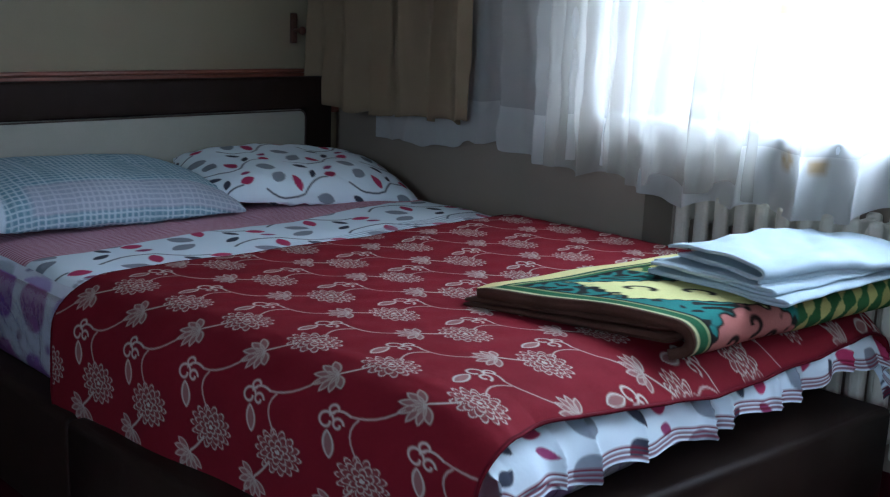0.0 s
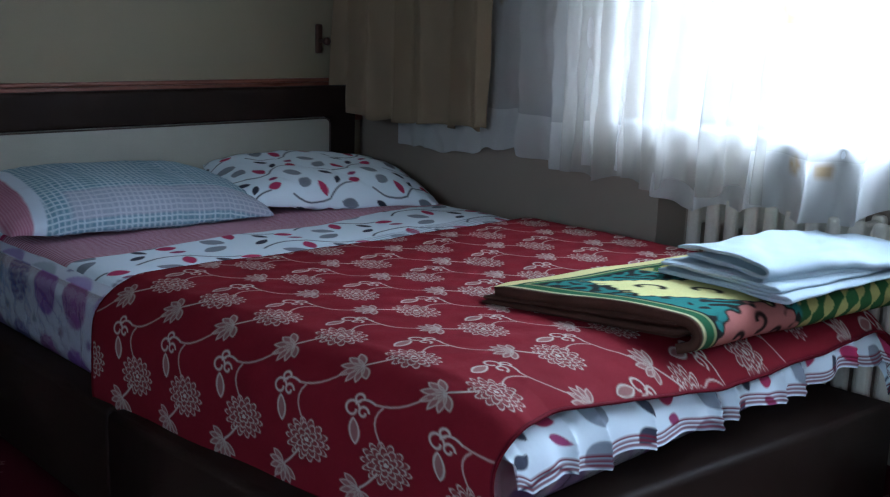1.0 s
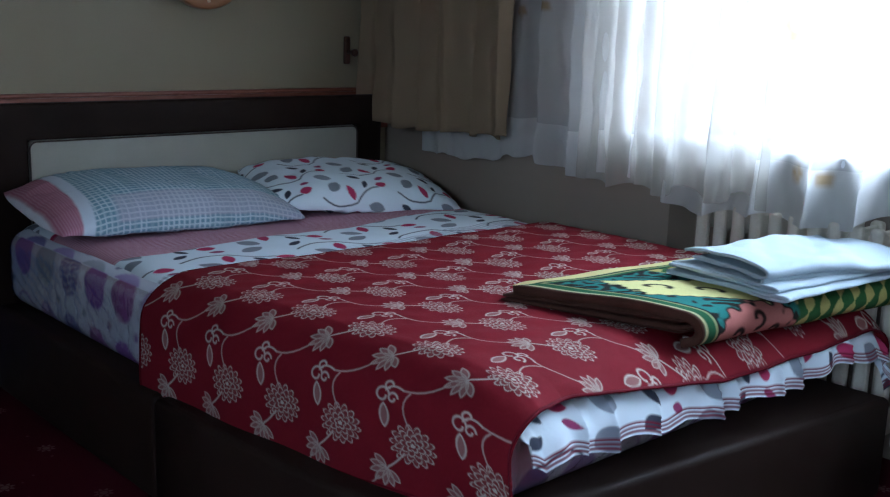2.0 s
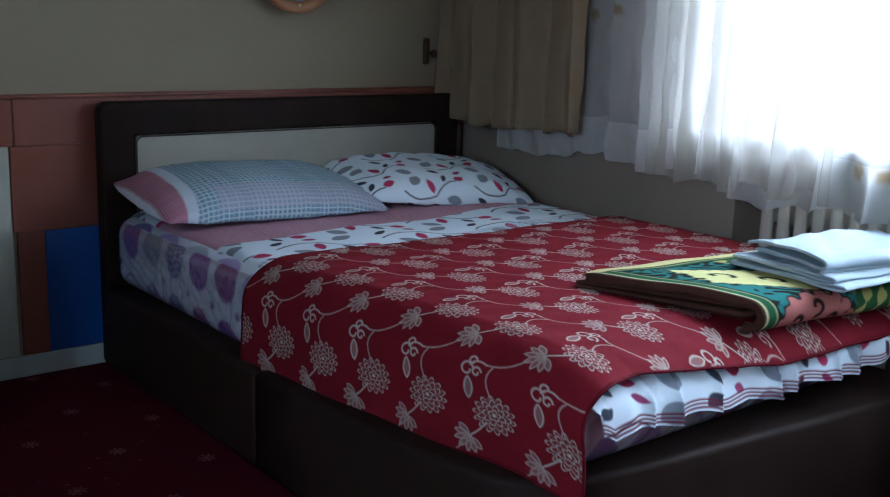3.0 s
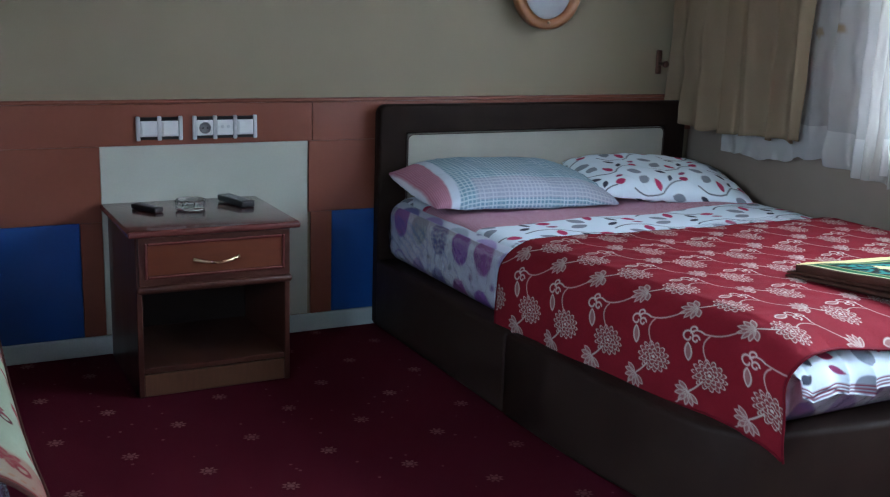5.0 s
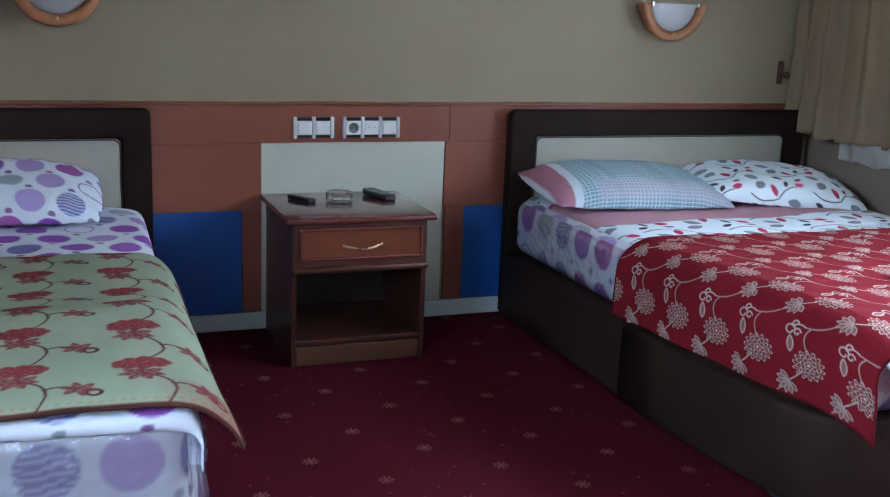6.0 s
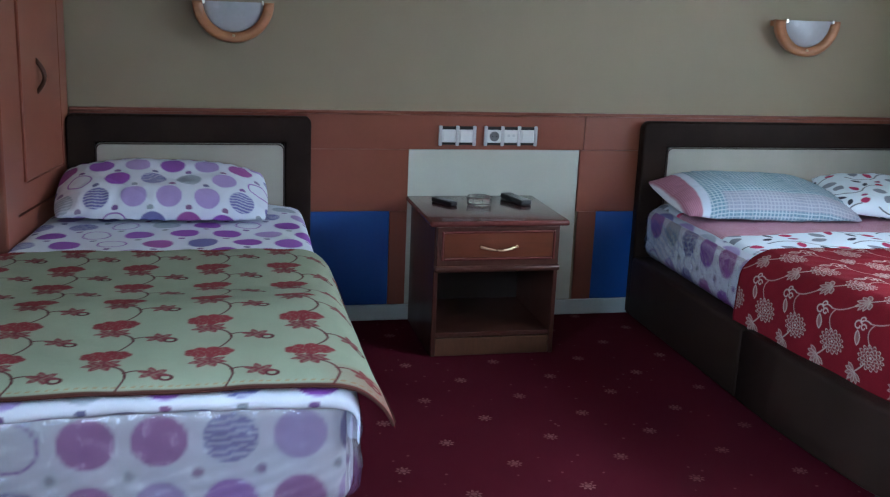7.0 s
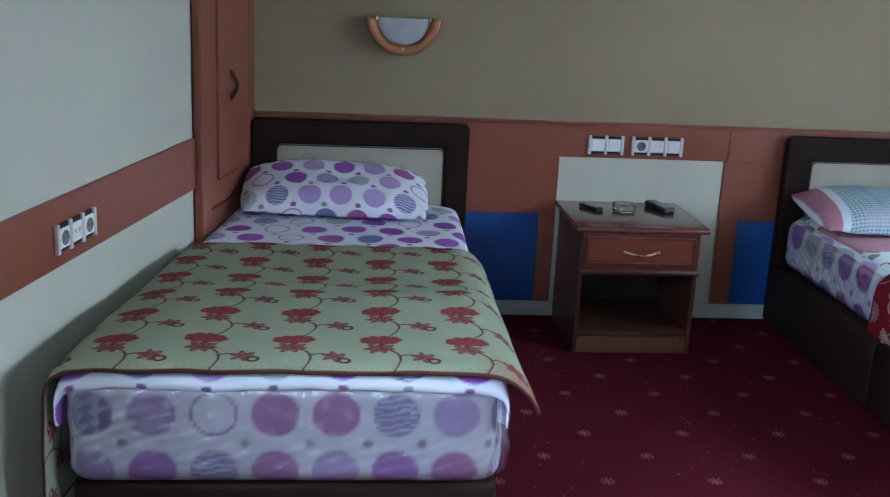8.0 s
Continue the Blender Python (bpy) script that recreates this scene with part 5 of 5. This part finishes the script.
# ---- folded fleece blanket and towels on the double bed ----
def fleece_print(u, v, wide, deep):
    """Nested borders, then hooked motifs in teal, cream and rose; v runs from the far edge over the front fold."""
    col = np.ones(u.shape + (3,)) * np.array((0.030, 0.155, 0.140))
    hook_ = 0.5 + 0.5 * np.sin(u * 88 + 2.2 * np.sin(v * 70)) * np.sin(v * 84 + 2.0 * np.sin(u * 62))
    col = blend(col, soft(0.62 - hook_, 0.06), (0.020, 0.020, 0.018))
    zone = np.abs(u - 0.20 - 0.25 * (v - 0.28)) / 0.115 + np.abs(v - 0.28) / 0.175 + 0.10 * np.sin(u * 160) * np.sin(v * 150)
    col = blend(col, soft(zone - 1.12, 0.03), (0.018, 0.016, 0.014))
    col = blend(col, soft(zone - 1.0, 0.03), (0.60, 0.56, 0.24))
    for cu, cv in ((0.165, 0.235), (0.225, 0.315)):
        turn = np.arctan2(v - cv, u - cu)
        hook2 = soft(np.abs(np.hypot(u - cu, (v - cv) * 0.8) - 0.021 - 0.003 * turn) - 0.006, 0.003) * soft(turn - 1.7, 0.1)
        col = blend(col, hook2, (0.020, 0.018, 0.015))
    zone2 = np.hypot((u - 0.19) / 0.135, (v - 0.525) / 0.095) + 0.14 * np.sin(u * 120) * np.sin(v * 110)
    col = blend(col, soft(zone2 - 1.10, 0.03), (0.018, 0.016, 0.014))
    col = blend(col, soft(zone2 - 1.0, 0.03), (0.36, 0.13, 0.11))
    for cu, cv in ((0.125, 0.500), (0.190, 0.470), (0.255, 0.510), (0.150, 0.570), (0.225, 0.575)):
        turn = np.arctan2(v - cv, u - cu)
        hook2 = soft(np.abs(np.hypot(u - cu, v - cv) - 0.019 - 0.004 * turn) - 0.0065, 0.003) * soft(turn - 1.8, 0.1)
        col = blend(col, hook2, (0.025, 0.014, 0.012))
    right = soft(0.335 - u, 0.006)
    band = np.where(np.sin(u * 105 + v * 60) + 0.7 * np.sin(v * 105 - u * 30) > -0.25, 1.0, 0.0)
    stripes = np.array((0.34, 0.30, 0.10)) * (1 - band[..., None]) + np.array((0.030, 0.095, 0.030)) * band[..., None]
    col = col * (1 - right[..., None]) + stripes * right[..., None]
    north = (v < u * 0.9 + 0.01)[..., None]
    far = col
    for w0, w1, c in ((0.070, 0.080, (0.015, 0.013, 0.012)), (0.058, 0.070, (0.028, 0.105, 0.045)), (0.050, 0.058, (0.30, 0.30, 0.12)), (0.040, 0.050, (0.025, 0.060, 0.030)), (-1.0, 0.040, (0.60, 0.54, 0.24))):
        far = blend(far, soft(np.abs(v - (w0 + w1) / 2) - (w1 - w0) / 2, 0.002), c)
    near = col
    for w0, w1, c in ((0.052, 0.060, (0.015, 0.013, 0.012)), (0.046, 0.052, (0.30, 0.30, 0.12)), (0.020, 0.046, (0.026, 0.100, 0.042)), (0.012, 0.020, (0.52, 0.48, 0.24)), (-1.0, 0.012, (0.060, 0.026, 0.017))):
        near = blend(near, soft(np.abs(u - (w0 + w1) / 2) - (w1 - w0) / 2, 0.002), c)
    return np.where(north, far, near)


BX0, BX1 = 1.655, 2.40
fold = thing("fleece_blanket", (2.0, -1.85, 0.55), "folded fleece blanket with green, cream and rose pattern on the bed", "blanket")
prof = [(-1.645, 0.586), (-1.76, 0.598), (-1.95, 0.606), (-2.05, 0.603), (-2.086, 0.590), (-2.100, 0.562), (-2.090, 0.536), (-2.060, 0.524)]
a, run = across(prof, 190)
nx = 190
X = np.linspace(0, 1, nx)[:, None] * np.ones((1, 190))
P = np.zeros((nx, 190, 3))
P[..., 0] = BX0 + (BX1 - BX0) * X
P[..., 1] = a[None, :, 0] - 0.10 * X
P[..., 0] -= 0.27 * (a[None, :, 0] + 1.885) * (1 - X)
round_ = np.clip(1 - X / 0.09, 0, 1) * np.clip(1 - run[None, :] / 0.07, 0, 1)
P[..., 0] += 0.018 * round_
P[..., 1] -= 0.018 * round_
P[..., 2] = a[None, :, 1] + 0.004 * wave(P[..., 0] * 3, P[..., 1] * 3, 101, 1.0)
colours = fleece_print(X * (BX1 - BX0), run[None, :] * np.ones((nx, 1)), BX1 - BX0, run[-1])
top = sheet_mesh("top_layer", P, colours, M_FLEECE, fold, "patterned fleece face", thick=0.020)
top.data.materials.append(M_BROWNFLEECE)
top.modifiers[0].material_offset, top.modifiers[0].material_offset_rim = 1, 1
for k, (z0, z1, yy) in enumerate(((0.548, 0.566, -2.062), (0.568, 0.584, -2.056))):
    lay = box(0, BX1 - BX0 - 0.004, yy, -1.645, z0, z1, 0.012, 3)
    for v in lay.verts:
        thin = 0.45 + 0.55 * min(max((-1.62 - v.co.y) / 0.4, 0.0), 1.0)
        v.co.z = 0.552 + (v.co.z - 0.548) * thin
        v.co.y -= 0.10 * v.co.x / (BX1 - BX0)
        v.co.x += BX0 - 0.008 + 0.004 * k - 0.27 * (v.co.y + 1.885) * max(1 - v.co.x / (BX1 - BX0), 0)
    part("inner_layer", lay, M_BROWNFLEECE, fold, "brown fleece inner fold", True)

for k, (dx, dy, z, rot, ln) in enumerate(((0.112, -0.050, 0.6065, -8, 0.33), (0.126, -0.044, 0.6205, -11, 0.31))):
    tw = thing("towel", (2.1, -1.98, z), "folded white terry towel stacked on the fleece blanket", "towel", "towels")
    prof = [(0.170, 0.0), (0.02, 0.002), (-0.13, 0.000), (-0.158, 0.001), (-0.170, 0.007), (-0.158, 0.014), (-0.13, 0.015), (0.02, 0.013), (0.172, 0.007)]
    a, run = across(prof, 140)
    nx = 110
    X = np.linspace(0, 1, nx)[:, None] * np.ones((1, 140))
    P = np.zeros((nx, 140, 3))
    P[..., 0], P[..., 1], P[..., 2] = (X - 0.5) * 0.56, a[None, :, 0] * ln / 0.34, a[None, :, 1]
    P[..., 0] += 0.010 * wave(P[..., 1] * 5, X * 0, 115 + k, 1.0)
    P[..., 1] += 0.007 * wave(P[..., 0] * 5, X * 0, 117 + k, 1.0)
    P[..., 2] += (0.002 + 0.002 * k) * wave(P[..., 0] * 4, P[..., 1] * 4, 111 + k, 1.0) * np.clip(run[None, :] / run[-1] * 2 - 0.6, 0, 1) + 0.003
    M = np.array(pose(2.085 + dx, -1.985 + dy, z, 0, 0, 4 + rot))
    P = P @ M[:3, :3].T + M[:3, 3]
    sheet_mesh("cloth", P[::-1], None, M_TOWEL, tw, thick=0.0065)

# a hand towel folded several times, its looped end towards the room
small = thing("towel", (1.95, -2.00, 0.66), "hand towel folded in loose loops on the white towels", "towel", "towels")
prof = [(0.118, 0.000), (0.02, 0.001), (-0.095, 0.000), (-0.116, 0.005), (-0.112, 0.012), (-0.06, 0.014), (0.02, 0.012), (0.085, 0.013), (0.102, 0.020), (0.085, 0.027),
        (0.02, 0.025), (-0.05, 0.020), (-0.100, 0.019), (-0.125, 0.027), (-0.118, 0.040), (-0.085, 0.046), (0.0, 0.041), (0.07, 0.043), (0.126, 0.036)]
a, run = across(prof, 260)
Y = np.linspace(0, 1, 90)[:, None] * np.ones((1, 260))
P = np.zeros((90, 260, 3))
low = np.clip(1 - run[None, :] / 0.21, 0, 1) ** 0.5
P[..., 0] = (0.50 + 0.055 * low) * Y - 0.055 * low + 0.006 * wave(a[None, :, 0] * 9 + Y * 0, Y * 0, 133, 1.0)
P[..., 1], P[..., 2] = a[None, :, 0] * (1 + 0.25 * Y), a[None, :, 1] * (0.72 - 0.30 * Y)
P[..., 2] += (0.009 * wave(P[..., 0] * 3, P[..., 1] * 3, 131, 1.0) + 0.004 * wave(P[..., 0] * 9, P[..., 1] * 9, 132, 1.0)) * a[None, :, 1] / 0.046
M = np.array(pose(1.957, -1.985, 0.6365, 0, 0, -12))
P = P @ M[:3, :3].T + M[:3, 3]
hand = sheet_mesh("cloth", P, None, M_TOWEL, small, thick=0.0065)
hand.data.materials.append(M_TOWELHEM)
hand.modifiers[0].material_offset_rim = 1

# ---- bedside cabinet ----
ns = thing("bedside_cabinet", (0.28, -0.25, 0), "dark cherry bedside cabinet with one drawer over an open shelf", "bedside cabinet")
NX0, NX1, NY0, NY1 = 0.016, 0.522, -0.490, -0.022
part("top", box(-0.008, 0.553, -0.516, -0.016, 0.532, 0.554, 0.008, 3), M_WALNUT_H, ns, "polished cherry top", True)
part("side_panel", box(NX0, NX0 + 0.018, NY0, NY1, 0.0, 0.531, 0.002, 1), M_WALNUT, ns)
part("side_panel", box(NX1 - 0.018, NX1, NY0, NY1, 0.0, 0.531, 0.002, 1), M_WALNUT, ns)
# back panel coloured dark to stand in for the recess's shade
part("back_panel", box(NX0 + 0.019, NX1 - 0.019, NY1 - 0.008, NY1, 0.03, 0.530), M_SHADED_BACK, ns)
part("shelf", box(NX0 + 0.019, NX1 - 0.019, NY0 + 0.004, NY1 - 0.009, 0.078, 0.096, 0.002, 1), M_WALNUT, ns)
part("plinth", box(NX0 + 0.019, NX1 - 0.019, NY0 + 0.004, NY0 + 0.022, 0.0, 0.072, 0.002, 1), M_OAKEDGE, ns)
part("divider", box(NX0 + 0.019, NX1 - 0.019, NY0 + 0.006, NY1 - 0.009, 0.345, 0.360, 0.002, 1), M_WALNUT, ns)
drw = part("drawer", box(NX0 + 0.006, NX1 - 0.006, NY0 - 0.016, NY0 + 0.002, 0.362, 0.5305, 0.003, 2), M_WALNUT, ns)
part("drawer_panel", box(NX0 + 0.034, NX1 - 0.034, NY0 - 0.0185, NY0 - 0.0145, 0.408, 0.505, 0.001, 1), M_DRAWER, drw, "reddish cherry drawer panel")
for z in (0.398, 0.505):
    part("moulding", box(NX0 + 0.034, NX1 - 0.034, NY0 - 0.025, NY0 - 0.014, z, z + 0.010, 0.004, 2), M_WALNUT_H, drw)
for x in (NX0 + 0.024, NX1 - 0.034):
    part("moulding", box(x, x + 0.010, NY0 - 0.0245, NY0 - 0.014, 0.398, 0.515, 0.004, 2), M_WALNUT_H, drw)
part("lip", box(NX0 - 0.002, NX1 + 0.002, NY0 - 0.026, NY0 + 0.0, 0.350, 0.376, 0.010, 3), M_WALNUT, drw, smooth=True)
xc = (NX0 + NX1) / 2
pts = [(xc - 0.075 + 0.15 * k / 14, NY0 - 0.020 - 0.022 * math.sin(k / 14 * math.pi), 0.452 - 0.010 * math.sin(k / 14 * math.pi)) for k in range(15)]
part("handle", tube(pts, [0.0055 - 0.0015 * math.sin(k / 14 * math.pi) for k in range(15)], 10), M_BRASS, drw, "pale brass bow handle", True)


def remote(at, size, label):
    rm = thing("remote_control", (0, 0, 0), label, "remote control", "remote controls")
    w, l, h = size
    part("case", box(-w / 2, w / 2, -l / 2, l / 2, 0, h, 0.005, 3), M_BLACK, rm, smooth=True)
    for i in range(3):
        for j in range(6):
            part("key", box(-w / 2 + 0.006 + i * (w - 0.012) / 3, -w / 2 + 0.004 + (i + 1) * (w - 0.012) / 3, -l / 2 + 0.02 + j * l * 0.11, -l / 2 + 0.02 + j * l * 0.11 + 0.007, h - 0.001, h + 0.0015), M_GREYKEY, rm)
    rm.matrix_basis = at
    return rm


remote(pose(0.120, -0.185, 0.5545, 0, 0, 28), (0.038, 0.125, 0.018), "small black remote control on the bedside cabinet")
remote(pose(0.438, -0.150, 0.5545, 0, 0, 14), (0.052, 0.175, 0.022), "larger black remote control on the bedside cabinet")

ash = thing("ashtray", (0.262, -0.21, 0.5545), "clear glass ashtray on the bedside cabinet", "ashtray")
part("bowl", lathe([(0.046, 0.0), (0.052, 0.004), (0.055, 0.034), (0.050, 0.036), (0.044, 0.012), (0.010, 0.010)], (0.262, -0.21, 0.5548), 8), M_GLASS, ash, smooth=False)
